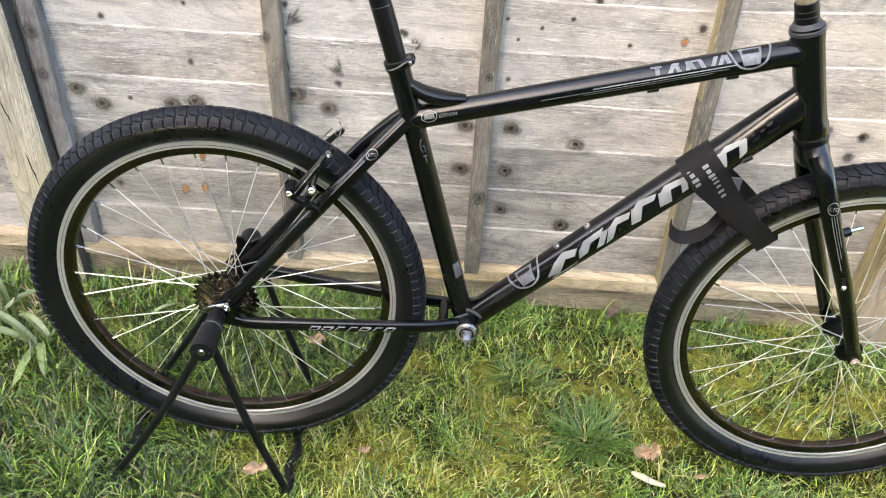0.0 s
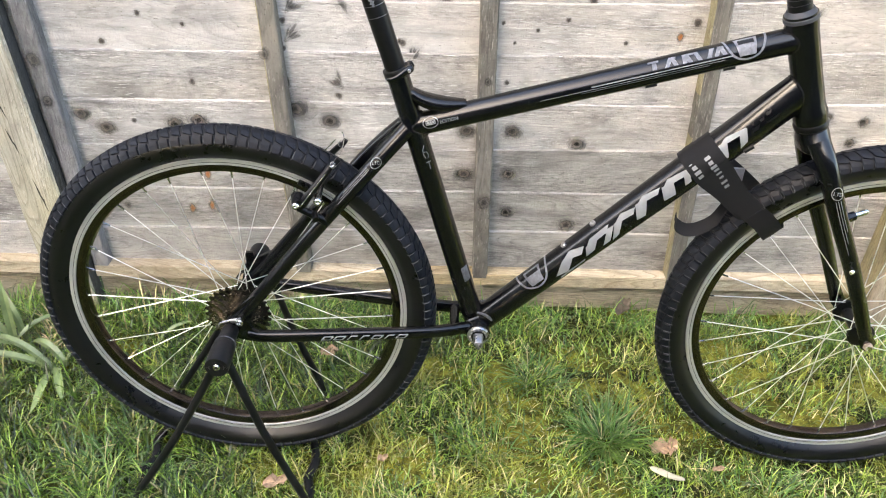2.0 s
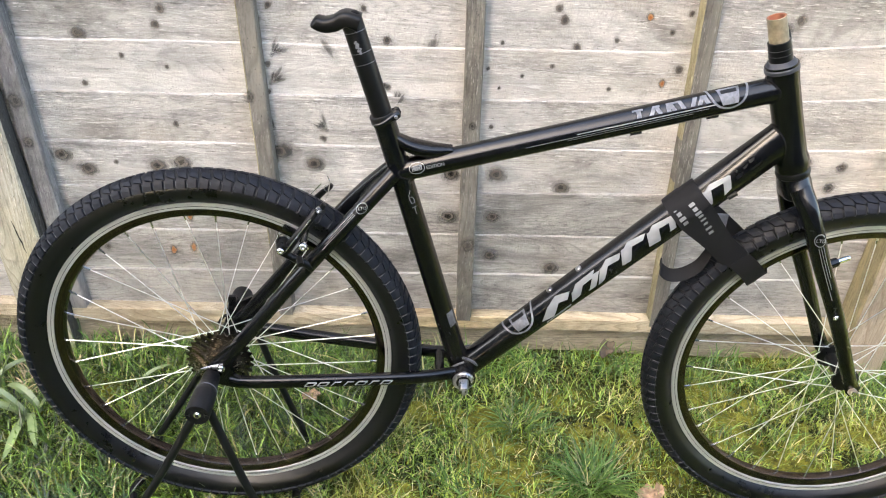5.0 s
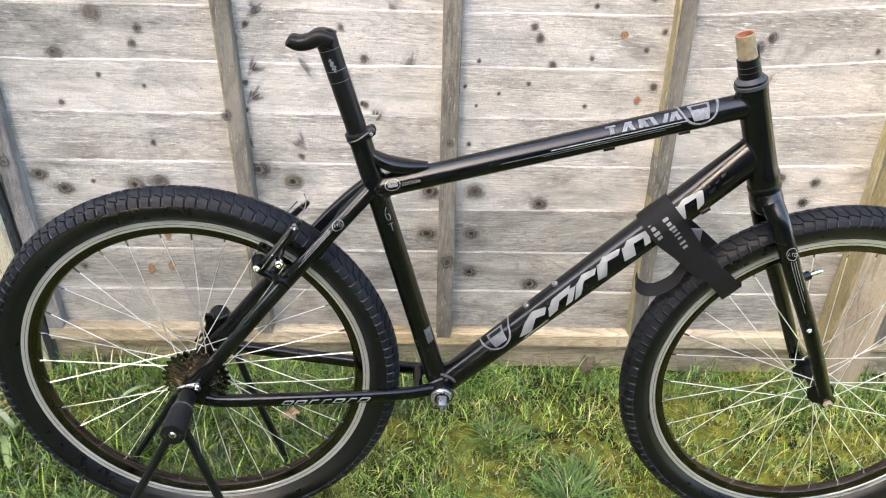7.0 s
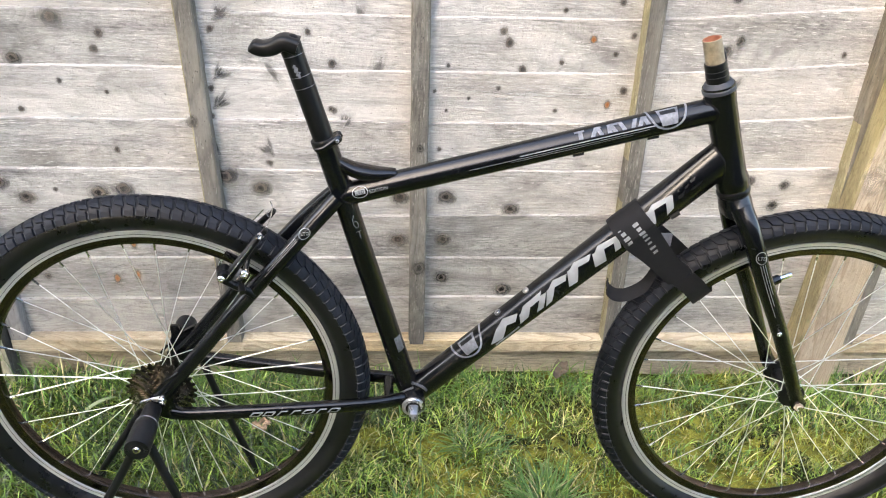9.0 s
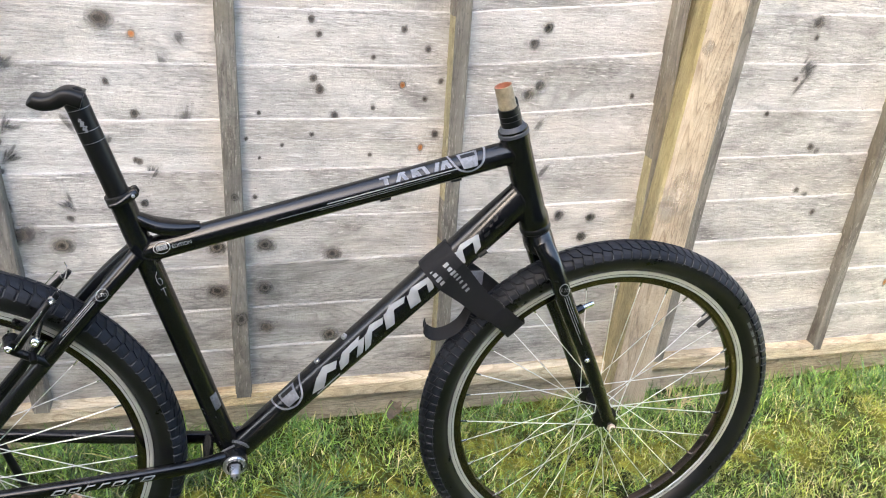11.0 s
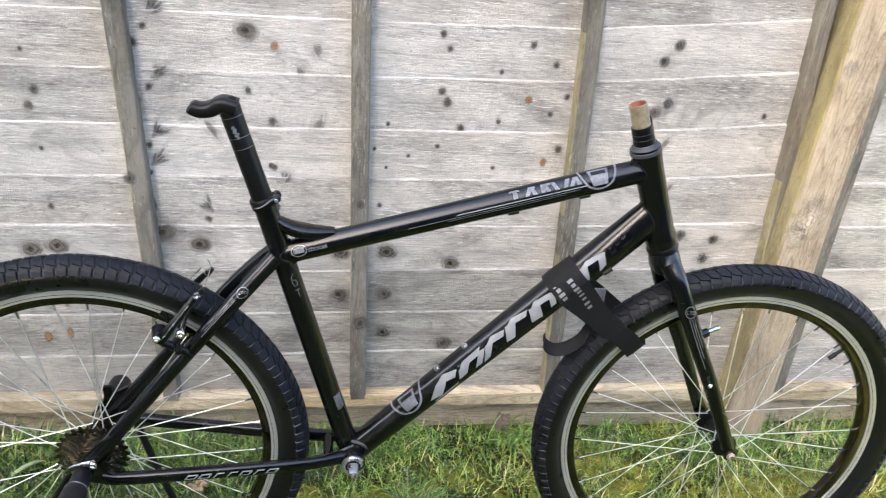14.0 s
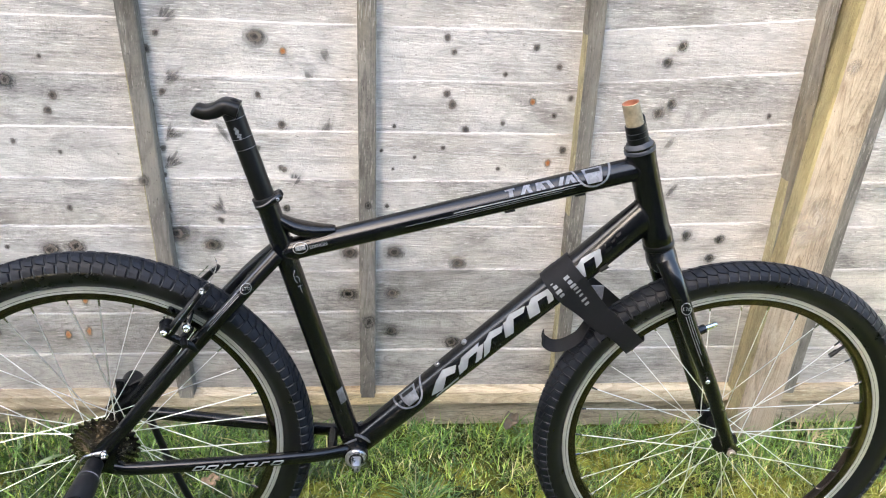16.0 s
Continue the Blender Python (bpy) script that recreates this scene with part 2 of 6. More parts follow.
FOAM = plain("stand_coating", (0.0055, 0.0057, 0.0066), 0.46, spec=0.24, vary=0.3, scale=200, bump_d=0.0002)
RUST = plain("stained_steerer", (0.20, 0.165, 0.11), 0.50, 0.3, vary=0.65, scale=70)
COPPER = plain("rusty_bore", (0.27, 0.10, 0.055), 0.6, 0.15, vary=0.4)
STRAW = plain("dry_straw", (0.50, 0.38, 0.22), 0.7, vary=0.4, scale=60)
LEAF = plain("dead_leaf", (0.33, 0.215, 0.135), 0.7, vary=0.5, scale=80, bump_d=0.001)
BARK = plain("pale_bark", (0.52, 0.46, 0.34), 0.8, vary=0.25, scale=80, bump_d=0.0006)
BROWN = plain("brown_bark", (0.10, 0.075, 0.05), 0.85, vary=0.4, scale=80, bump_d=0.001)
STRAP_LEAF = plain("strap_leaf", (0.150, 0.200, 0.080), 0.38, spec=0.5, vary=0.40, scale=30)
# for the unseen walls added to block sun and sky
GREYWALL = plain("house_render", (0.116, 0.119, 0.126), 0.9, vary=0.25, scale=8, bump_d=0.002)
# dark wood colour standing in for shade on the greenish post's right side
SHADED_SIDE = wood("dark_edge_batten", (0.10, 0.098, 0.095), (0.05, 0.048, 0.046), (0.09, 0.08, 0.06), "z", 0.6)
# for the two unseen screens that darken what the tubes reflect
DARKWALL = plain("dark_boarding", (0.032, 0.033, 0.034), 0.9, vary=0.3, scale=10, bump_d=0.002)
SOIL = lawn_soil()
CUSHION = plain("moss_cushion", (0.155, 0.150, 0.026), 0.95, spec=0.1, vary=0.95, scale=330, bump_d=0.009)
GRASS = grass_material("lawn_grass", [(0.018, 0.044, 0.006), (0.062, 0.132, 0.014), (0.17, 0.29, 0.036), (0.34, 0.46, 0.078), (0.050, 0.084, 0.011), (0.45, 0.55, 0.125)], (0.68, 0.58, 0.30), 0.08, 0.5)
COARSE = grass_material("coarse_grass", [(0.036, 0.092, 0.014), (0.070, 0.165, 0.024), (0.13, 0.255, 0.040), (0.09, 0.18, 0.030), (0.24, 0.38, 0.075)], (0.50, 0.44, 0.20), 0.1, 0.1)
LUSH = grass_material("lush_grass", [(0.008, 0.021, 0.004), (0.036, 0.084, 0.011), (0.115, 0.215, 0.028), (0.046, 0.092, 0.014), (0.014, 0.031, 0.006), (0.25, 0.37, 0.062), (0.075, 0.140, 0.020)], (0.30, 0.26, 0.11), 0.06, 0.0)
DRY = grass_material("dry_stem", [(0.50, 0.42, 0.22), (0.62, 0.55, 0.33), (0.40, 0.31, 0.15)], (0.66, 0.60, 0.42), 0.05, 0.0)
MOSS = grass_material("yellow_moss", [(0.24, 0.23, 0.030), (0.34, 0.30, 0.038), (0.42, 0.35, 0.050), (0.28, 0.28, 0.042)], (0.40, 0.27, 0.10), 0.25, 0.0)


# ---- building blocks ----
def mesh_of(bm, name, material, smooth=True):
    bmesh.ops.recalc_face_normals(bm, faces=bm.faces)
    me = bpy.data.meshes.new(name)
    bm.to_mesh(me)
    bm.free()
    for p in me.polygons:
        p.use_smooth = smooth
    if smooth:
        me.set_sharp_from_angle(angle=radians(38))
    me.materials.append(material)
    return me


def part(name, bm, material, parent=None, label="", smooth=True):
    ob = new(name, mesh_of(bm, name, material, smooth))
    ob.parent = parent
    return tagged(ob, label)


def root(name, at, label, category, group="", kind=""):
    ob = new(name)
    ob.location = at
    ob.empty_display_size = 0.1
    return tagged(ob, label, category, group, kind)


def box(bm, lo, hi, bevel=0.0):
    r = bmesh.ops.create_cube(bm, size=1.0)
    for v in r["verts"]:
        v.co = Vector([lo[i] + (v.co[i] + 0.5) * (hi[i] - lo[i]) for i in range(3)])
    if bevel:
        es = list({e for v in r["verts"] for e in v.link_edges})
        bmesh.ops.bevel(bm, geom=es, offset=bevel, segments=2, affect="EDGES", profile=0.6)
    return r["verts"]


def sweep(bm, pts, radii, n=20, wide=1.0, side=None, closed=True, power=2.0):
    """A tube through pts. radii: one per point; wide: how much wider it is along side than across."""
    pts = [Vector(p) for p in pts]
    rings = []
    for i, p in enumerate(pts):
        d = (pts[min(i + 1, len(pts) - 1)] - pts[max(i - 1, 0)]).normalized()
        s = Vector(side) if side is not None else (Vector((0, 1, 0)) if abs(d.y) < 0.9 else Vector((1, 0, 0)))
        s = (s - d * s.dot(d)).normalized()
        u = d.cross(s)
        r = radii[i] if hasattr(radii, "__len__") else radii
        w = wide[i] if hasattr(wide, "__len__") else wide
        ring = []
        for k in range(n):
            a = 2 * math.pi * k / n
            c, q = math.cos(a), math.sin(a)
            c = math.copysign(abs(c) ** (2 / power), c)
            q = math.copysign(abs(q) ** (2 / power), q)
            ring.append(bm.verts.new(p + s * (c * r * w) + u * (q * r)))
        rings.append(ring)
    for a, b in zip(rings, rings[1:]):
        for k in range(n):
            bm.faces.new((a[k], a[(k + 1) % n], b[(k + 1) % n], b[k]))
    if closed:
        bm.faces.new(rings[0][::-1])
        bm.faces.new(rings[-1])
    return rings


def lathe(bm, profile, n=96, axis="y", ring=True):
    """Turns a closed profile of (along the axis, radius) round an axis through the origin."""
    rows = []
    for k in range(n):
        a = 2 * math.pi * k / n
        c, s = math.cos(a), math.sin(a)
        rows.append([bm.verts.new((r * c, y, r * s)) for y, r in profile])
    m = len(profile)
    for k in range(n):
        a, b = rows[k], rows[(k + 1) % n]
        for j in range(m if ring else m - 1):
            bm.faces.new((a[j], a[(j + 1) % m], b[(j + 1) % m], b[j]))
    if not ring:
        for j in (0, m - 1):
            bm.faces.new([rows[k][j] for k in range(n)])


def arc(points, steps=8):
    """A smooth line through the points (Catmull-Rom)."""
    p = [Vector(q) for q in points]
    p = [2 * p[0] - p[1]] + p + [2 * p[-1] - p[-2]]
    out = []
    for i in range(1, len(p) - 2):
        for k in range(steps):
            t = k / steps
            a, b, c, d = p[i - 1:i + 3]
            out.append(0.5 * (2 * b + (c - a) * t + (2 * a - 5 * b + 4 * c - d) * t * t + (3 * b - a - 3 * c + d) * t ** 3))
    return out + [p[-2]]


def bolt(bm, at, axis, r, length, n=14):
    """A round-headed screw with a hexagonal socket."""
    axis = Vector(axis).normalized()
    turn = axis.to_track_quat("Z", "Y").to_matrix().to_4x4()
    prof = [(0, r), (length * 0.7, r), (length, r * 0.72)]
    rings = []
    for h, q in prof:
        rings.append([bm.verts.new(Vector(at) + turn @ Vector((q * math.cos(2 * math.pi * k / n), q * math.sin(2 * math.pi * k / n), h))) for k in range(n)])
    rings.append([bm.verts.new(Vector(at) + turn @ Vector((r * 0.45 * math.cos(2 * math.pi * k / n), r * 0.45 * math.sin(2 * math.pi * k / n), length))) for k in range(n)])
    rings.append([bm.verts.new(Vector(at) + turn @ Vector((r * 0.4 * math.cos(2 * math.pi * k / n), r * 0.4 * math.sin(2 * math.pi * k / n), length * 0.45))) for k in range(n)])
    for a, b in zip(rings, rings[1:]):
        for k in range(n):
            bm.faces.new((a[k], a[(k + 1) % n], b[(k + 1) % n], b[k]))
    bm.faces.new(rings[0][::-1])
    bm.faces.new(rings[-1])


# ---- ground: one sheet to the horizon ----
def lie(x, y):
    """Height of the soil."""
    return 0.016 * max(-3, min(5, x)) - 0.008 + 0.010 * math.sin(2.1 * x + 1.3) * math.sin(2.7 * y + 0.4) + 0.006 * noise.noise((x * 3, y * 3, 0.5))


def steps_of(lo, hi, fine_lo, fine_hi, d):
    out = [lo] + [fine_lo - (fine_lo - lo) * f for f in (0.3, 0.1, 0.03, 0.01)]
    k = int((fine_hi - fine_lo) / d)
    out += [fine_lo + (fine_hi - fine_lo) * i / k for i in range(k + 1)]
    return out + [fine_hi + (hi - fine_hi) * f for f in (0.01, 0.03, 0.1, 0.3, 1.0)]


def ground():
    bm = bmesh.new()
    xs, ys = steps_of(-400, 400, -1.6, 3.4, 0.04), steps_of(-400, 400, -1.2, 0.8, 0.04)
    grid = [[bm.verts.new((x, y, lie(x, y) + 0.006 * noise.noise((x * 22, y * 22, 3)) if abs(x) < 5 and abs(y) < 3 else lie(x, y) * 0.5)) for x in xs] for y in ys]
    for a, b in zip(grid, grid[1:]):
        for i in range(len(xs) - 1):
            bm.faces.new((a[i], a[i + 1], b[i + 1], b[i]))
    return tagged(part("ground", bm, SOIL), "mossy soil under a rough back lawn", "ground", kind="structure")


ground()


def blades(name, n, x0, x1, y0, y1, length, width, seed, material, label, density=None):
    """Grass: n bent, tapering blades rooted in the soil."""
    rng = np.random.default_rng(seed)
    x, y = rng.uniform(x0, x1, n), rng.uniform(y0, y1, n)
    clump = np.sin(x * 19 + 3 * np.sin(y * 13)) * np.sin(y * 23 + 2 * np.sin(x * 17)) + 0.6 * np.sin(x * 47 + y * 31)
    keep = rng.uniform(-1.6, 1.6, n) < clump + 0.80
    if density is not None:
        keep &= rng.uniform(0, 1, n) < density(x, y)
    x, y, clump = x[keep], y[keep], clump[keep]
    n = len(x)
    z = 0.016 * x - 0.008 + 0.010 * np.sin(2.1 * x + 1.3) * np.sin(2.7 * y + 0.4) - 0.006
    ln = length * rng.lognormal(-0.1, 0.38, n) * (0.85 + 0.22 * clump)
    ln = np.clip(ln, length * 0.25, length * 2.0)
    flow = np.sin(x * 9 + y * 4) * 2.2 + np.sin(y * 15 - x * 6) * 1.5
    az = flow + rng.normal(0, 2.0, n)
    tilt = np.abs(rng.normal(0.55, 0.42, n))
    curl = rng.uniform(0.2, 1.3, n)
    w = width * rng.uniform(0.6, 1.35, n)
    face = az + math.pi / 2 + rng.normal(0, 0.5, n)
    co = np.zeros((n, 7, 3))
    h = np.zeros(n)
    out = np.zeros(n)
    ang = tilt.copy()
    for k in range(4):
        px, py, pz = x + out * np.cos(az), y + out * np.sin(az), z + h
        half = w * (0.8, 1.0, 0.7, 0.0)[k] / 2
        if k < 3:
            for j, sgn in enumerate((-1, 1)):
                co[:, 2 * k + j] = np.stack([px + sgn * half * np.cos(face), py + sgn * half * np.sin(face), pz], 1)
        else:
            co[:, 6] = np.stack([px, py, pz], 1)
        h += ln / 3 * np.cos(ang)
        out += ln / 3 * np.sin(ang)
        ang += curl / 2
    idx = np.array([0, 1, 3, 2, 2, 3, 5, 4, 4, 5, 6])
    loops = (np.arange(n)[:, None] * 7 + idx).ravel()
    starts = (np.arange(n)[:, None] * 11 + np.array([0, 4, 8])).ravel()
    me = bpy.data.meshes.new(name)
    me.vertices.add(7 * n)
    me.vertices.foreach_set("co", co.ravel())
    me.loops.add(11 * n)
    me.loops.foreach_set("vertex_index", loops.astype(np.int32))
    me.polygons.add(3 * n)
    me.polygons.foreach_set("loop_start", starts.astype(np.int32))
    me.update(calc_edges=True)
    me.validate()
    me.materials.append(material)
    for p in me.polygons:
        p.use_smooth = True
    return tagged(new(name, me), label, "grass", kind="stuff")


# ---- the fence ----
def fence_y(x, z):
    """The plane of the boards' backs: the old fence leans a little towards the lawn."""
    return 0.492 + 0.006 * x - 0.031 * (z - 0.35)


def plank(bm, x0, x1, z0, z1, y0, y1, thick_top, thick_bottom, seed, wave=0.0035, step=0.03, rise=0.0, mid=0.0):
    """A lap board: thick, proud upper edge; its lower edge lies behind the board below."""
    rng = random.Random(seed)
    n = max(2, int((x1 - x0) / step))
    ph = rng.uniform(0, 9)
    rings = []
    for i in range(n + 1):
        x = x0 + (x1 - x0) * i / n
        w = wave * (noise.noise((x * 2.2 + ph, ph, 0)) + 0.35 * noise.noise((x * 11 + ph, ph, 2)) + 0.22 * noise.noise((x * 31 + ph, ph, 4)))
        sag = rise * (x - mid) + (0.075 * max(0.0, x - 0.85) * max(0.0, min(1.1, (z1 - 0.35) / 0.45)) if x1 < 1.44 and x0 > -0.6 else 0.0)
        w += sag
        zt, zb = z1 + w, z0 + sag
        yt, yb = fence_y(x, zt) + y1, fence_y(x, zb) + y0
        bow = 0.0015 * noise.noise((x * 3 + ph, 5, ph))
        rings.append([bm.verts.new(c) for c in ((x, yb, zb), (x, yb - thick_bottom, zb), (x, (yt + yb - thick_top - thick_bottom) / 2 + bow, (zt + zb) / 2),
                                               (x, yt - thick_top, zt - 0.0025), (x, yt - thick_top + 0.0025, zt), (x, yt, zt))])
    for a, b in zip(rings, rings[1:]):
        for k in range(6):
            bm.faces.new((a[k], a[(k + 1) % 6], b[(k + 1) % 6], b[k]))
    bm.faces.new(rings[0])
    bm.faces.new(rings[-1][::-1])


def batten(bm, top, bottom, w, proud, seed):
    """An upright batten nailed over the boards; top and bottom: (x, z)."""
    rng = random.Random(seed)
    n = 18
    rings = []
    for i in range(n + 1):
        f = i / n
        x, z = bottom[0] + (top[0] - bottom[0]) * f, bottom[1] + (top[1] - bottom[1]) * f
        a, b = rng.uniform(-0.0004, 0.0004), rng.uniform(-0.0004, 0.0004)
        y = fence_y(x, z)
        c = 0.003
        rings.append([bm.verts.new(q) for q in ((x - w / 2 + a, y - 0.004, z), (x - w / 2 + a, y - proud + c, z), (x - w / 2 + a + c, y - proud, z),
                                               (x + w / 2 + b - c, y - proud, z), (x + w / 2 + b, y - proud + c, z), (x + w / 2 + b, y - 0.004, z))])
    for p, q in zip(rings, rings[1:]):
        for k in range(6):
            bm.faces.new((p[k], p[(k + 1) % 6], q[(k + 1) % 6], q[k]))
    bm.faces.new(rings[0])
    bm.faces.new(rings[-1][::-1])


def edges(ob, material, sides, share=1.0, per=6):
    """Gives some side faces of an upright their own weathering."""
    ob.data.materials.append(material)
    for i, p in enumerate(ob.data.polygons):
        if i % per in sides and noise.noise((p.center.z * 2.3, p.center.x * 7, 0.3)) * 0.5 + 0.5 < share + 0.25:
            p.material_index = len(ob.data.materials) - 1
    return ob


def fence_panel(x0, x1, first, pitch, count, battens, rail, label, seed, rise=0.0, mid=0.0, grey=False):
    thing = root("lap_fence", (0, 0, 0), label, "fence", "fences along the lawn")
    rng = random.Random(seed)
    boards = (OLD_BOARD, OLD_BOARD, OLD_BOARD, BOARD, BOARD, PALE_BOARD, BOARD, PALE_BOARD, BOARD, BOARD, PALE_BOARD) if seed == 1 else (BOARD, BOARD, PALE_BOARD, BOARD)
    top = first + pitch * (count - 1)
    for k in range(count):
        bm = bmesh.new()
        z1 = first + pitch * k
        plank(bm, x0, x1, z1 - pitch - 0.014, z1, -0.008, -0.010, 0.0068, 0.004, seed * 50 + k, rise=rise, mid=mid)
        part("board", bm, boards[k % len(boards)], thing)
    for i, (xt, xb, *narrow) in enumerate(battens):
        bm = bmesh.new()
        batten(bm, (xt, top + 0.02), (xb, rail - 0.012), narrow[0] if narrow else 0.036, 0.045, rng.random())
        edges(part("batten", bm, GREY_BATTEN if grey and i == 0 else BATTEN, thing), LICHEN, (0, 1), 0.0 if i == 0 else 0.25)
    x0 += 0.082 if grey else 0.0
    bm = bmesh.new()
    plank(bm, x0, x1, rail - 0.034, rail, -0.004, -0.004, 0.040, 0.040, seed * 50 + 40, 0.003, rise=rise * 0.5, mid=mid)
    part("bottom_rail", bm, RAIL, thing, "pale bottom rail with a yellowish upper edge")
    bm = bmesh.new()
    plank(bm, x0, x1, -0.06, rail - 0.036, -0.002, -0.002, 0.024, 0.024, seed * 50 + 41, 0.002, rise=rise * 0.5, mid=mid)
    part("gravel_board", bm, GRAVEL, thing, "pale gravel board standing in the grass")
    return thing


fence_panel(-0.560, 1.385, 0.218, 0.1070, 16, [(-0.550, -0.461), (-0.078, 0.020), (0.385, 0.437), (0.815, 0.898), (1.286, 1.380, 0.028)], 0.116,
            "weathered grey lap fence panel with knotty boards and battens", 1, 0.022, 0.40, True)
fence_panel(1.440, 3.32, 0.242, 0.1115, 16, [(1.493, 1.493), (1.925, 2.000, 0.030), (2.42, 2.47), (2.88, 2.93), (3.27, 3.31)], 0.128,
            "weathered silver-grey lap fence panel beyond the post", 2, 0.028, 1.85)
fence_panel(-2.45, -0.600, 0.204, 0.1070, 16, [(-2.43, -2.42), (-1.99, -1.98), (-1.52, -1.51), (-1.05, -1.04)], 0.110,
            "weathered grey lap fence panel by the strap-leaved plant", 3, 0.0, 0.0)


def fence_post(x0, x1, y0, y1, lean, material, side, label, seed):
    """A square post; lean: how its two edges drift for each metre of height."""
    bm = bmesh.new()
    n = 24
    rings = []
    for i in range(n + 1):
        z = -0.3 + 2.3 * i / n
        a, b = x0 + lean[0] * (z - 0.6), x1 + lean[1] * (z - 0.6)
        ly = -0.031 * (z - 0.35)
        c = 0.005
        j = [0.002 * noise.noise((z * 4, seed, k)) for k in range(4)]
        rings.append([bm.verts.new((x + q, y + ly, z)) for x, y, q in (
            (a, y1, j[0]), (a, y0 + c, j[0]), (a + c, y0, j[0]), (b - c, y0, j[1]), (b, y0 + c, j[1]), (b, y1, j[1]))])
    for a, b in zip(rings, rings[1:]):
        for k in range(6):
            bm.faces.new((a[k], a[(k + 1) % 6], b[(k + 1) % 6], b[k]))
    bm.faces.new(rings[0])
    bm.faces.new(rings[-1][::-1])
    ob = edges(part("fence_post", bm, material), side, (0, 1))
    return tagged(ob, label, "fence post", "fence posts")


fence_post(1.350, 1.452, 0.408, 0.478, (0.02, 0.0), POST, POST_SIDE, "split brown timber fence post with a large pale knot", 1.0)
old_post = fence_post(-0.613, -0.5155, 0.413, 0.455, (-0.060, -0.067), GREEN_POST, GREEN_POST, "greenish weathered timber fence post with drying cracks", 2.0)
# shade painted on the faces turned right, by a darker wood
old_post.data.materials.append(SHADED_SIDE)
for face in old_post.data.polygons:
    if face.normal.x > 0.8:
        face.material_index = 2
for a, b in (((-0.586, 0.590), (-0.560, 0.492)), ((-0.570, 0.470), (-0.557, 0.415)), ((-0.545, 0.352), (-0.530, 0.270))):
    bm = bmesh.new()
    pts = []
    for i in range(7):
        f = i / 6
        z = a[1] + (b[1] - a[1]) * f
        pts.append((a[0] + (b[0] - a[0]) * f + 0.0022 * noise.noise((f * 5, a[0] * 9, 1.0)), 0.413 - 0.031 * (z - 0.35), z))
    sweep(bm, pts, (0.0003, 0.0009, 0.0014, 0.0011, 0.0016, 0.0009, 0.0003), 6)
    part("crack", bm, CRACK, old_post, "dark drying crack in the grain")


# ---- unseen wall added behind the camera to keep the sun off the bicycle ----
def house_wall():
    bm = bmesh.new()
    cx, cy = 1.64 - 0.67 * 7, 0.0 - 0.74 * 7
    box(bm, (cx - 11, cy - 0.3, -0.2), (cx, cy, 9.0), 0.01)
    return tagged(part("house_wall", bm, GREYWALL), "unseen plain wall, added to keep the sun off the bicycle", "house", kind="structure")


house_wall()


# added out of view: keeps sun off the near lawn and darkens reflections
def lawn_screen():
    bm = bmesh.new()
    box(bm, (-1.0, -2.55, -0.2), (6.0, -2.45, 2.0), 0.01)
    return tagged(part("opposite_wall", bm, DARKWALL), "unseen dark wall, added to shade the near lawn and darken reflections", "wall", kind="structure")


lawn_screen()


def end_wall():
    """Unseen, added beyond the strap-leaved plant to hide sunlit lawn from the tubes' reflections."""
    bm = bmesh.new()
    box(bm, (-2.65, -2.44, -0.2), (-2.55, 0.40, 1.0), 0.01)
    return tagged(part("end_wall", bm, DARKWALL), "unseen dark wall, added to keep sunlit lawn out of the tubes' reflections", "wall", kind="structure")


end_wall()


def rear_blocker():
    """Unseen, added to close off sky and reflections behind the lawn; its shaded side faces the fence."""
    bm = bmesh.new()
    box(bm, (-2.5, -8.4, -0.2), (9.0, -8.0, 5.0), 0.01)
    return tagged(part("far_house_wall", bm, GREYWALL), "unseen plain wall, added to limit sky light and reflections behind the lawn", "house", kind="structure")


rear_blocker()


# ---- the bicycle ----
HUB = Vector((0.0, 0.0, 0.35))
AXLE = Vector((1.0570, 0.0, 0.3580))
bike = root("bicycle", (0.45, 0, 0.012), "black hardtail bicycle without saddle, bars, cranks or chain", "bicycle")


def bpart(name, bm, material, label="", parent=None, smooth=True):
    """A part of the bicycle, modelled where it stands."""
    ob = part(name, bm, material, parent or bike, label, smooth)
    ob.matrix_parent_inverse = (parent or bike).matrix_basis.inverted() if parent is None else Matrix()
    return ob


def tube(name, a, b, r, wide=1.0, label="", n=28, power=2.0, parent=None, material=None):
    bm = bmesh.new()
    a, b = Vector(a), Vector(b)
    k = len(r) if hasattr(r, "__len__") else 2
    rr = r if hasattr(r, "__len__") else (r, r)
    sweep(bm, [a.lerp(b, i / (k - 1)) for i in range(k)], rr, n, wide, power=power)
    return bpart(name, bm, material or PAINT, label, parent)


BB = Vector((0.408, 0, 0.331))
TT_A, TT_B = Vector((0.290, 0, 0.6965)), Vector((0.822, 0, 0.8475))
DT_A, DT_B = Vector((0.415, 0, 0.338)), Vector((0.862, 0, 0.768))
HT_T, HT_B = Vector((0.818, 0, 0.884)), Vector((0.8765, 0, 0.728))
ST_T = Vector((0.2655, 0, 0.779))

top_tube = tube("top_tube", TT_A, TT_B, (0.0175, 0.0175, 0.018, 0.0185, 0.0185), label="black top tube with scratched silver transfers")
# the down tube swells towards the head
DT_D = (DT_B - DT_A).normalized()
DT_U = Vector((-DT_D.z, 0, DT_D.x))
DT_L = (DT_B - DT_A).length


def down_axis(f):
    return DT_A.lerp(DT_B, f) + DT_U * (0.014 * f)


def down_radius(f):
    return 0.0218 + 0.0068 * f


bm = bmesh.new()
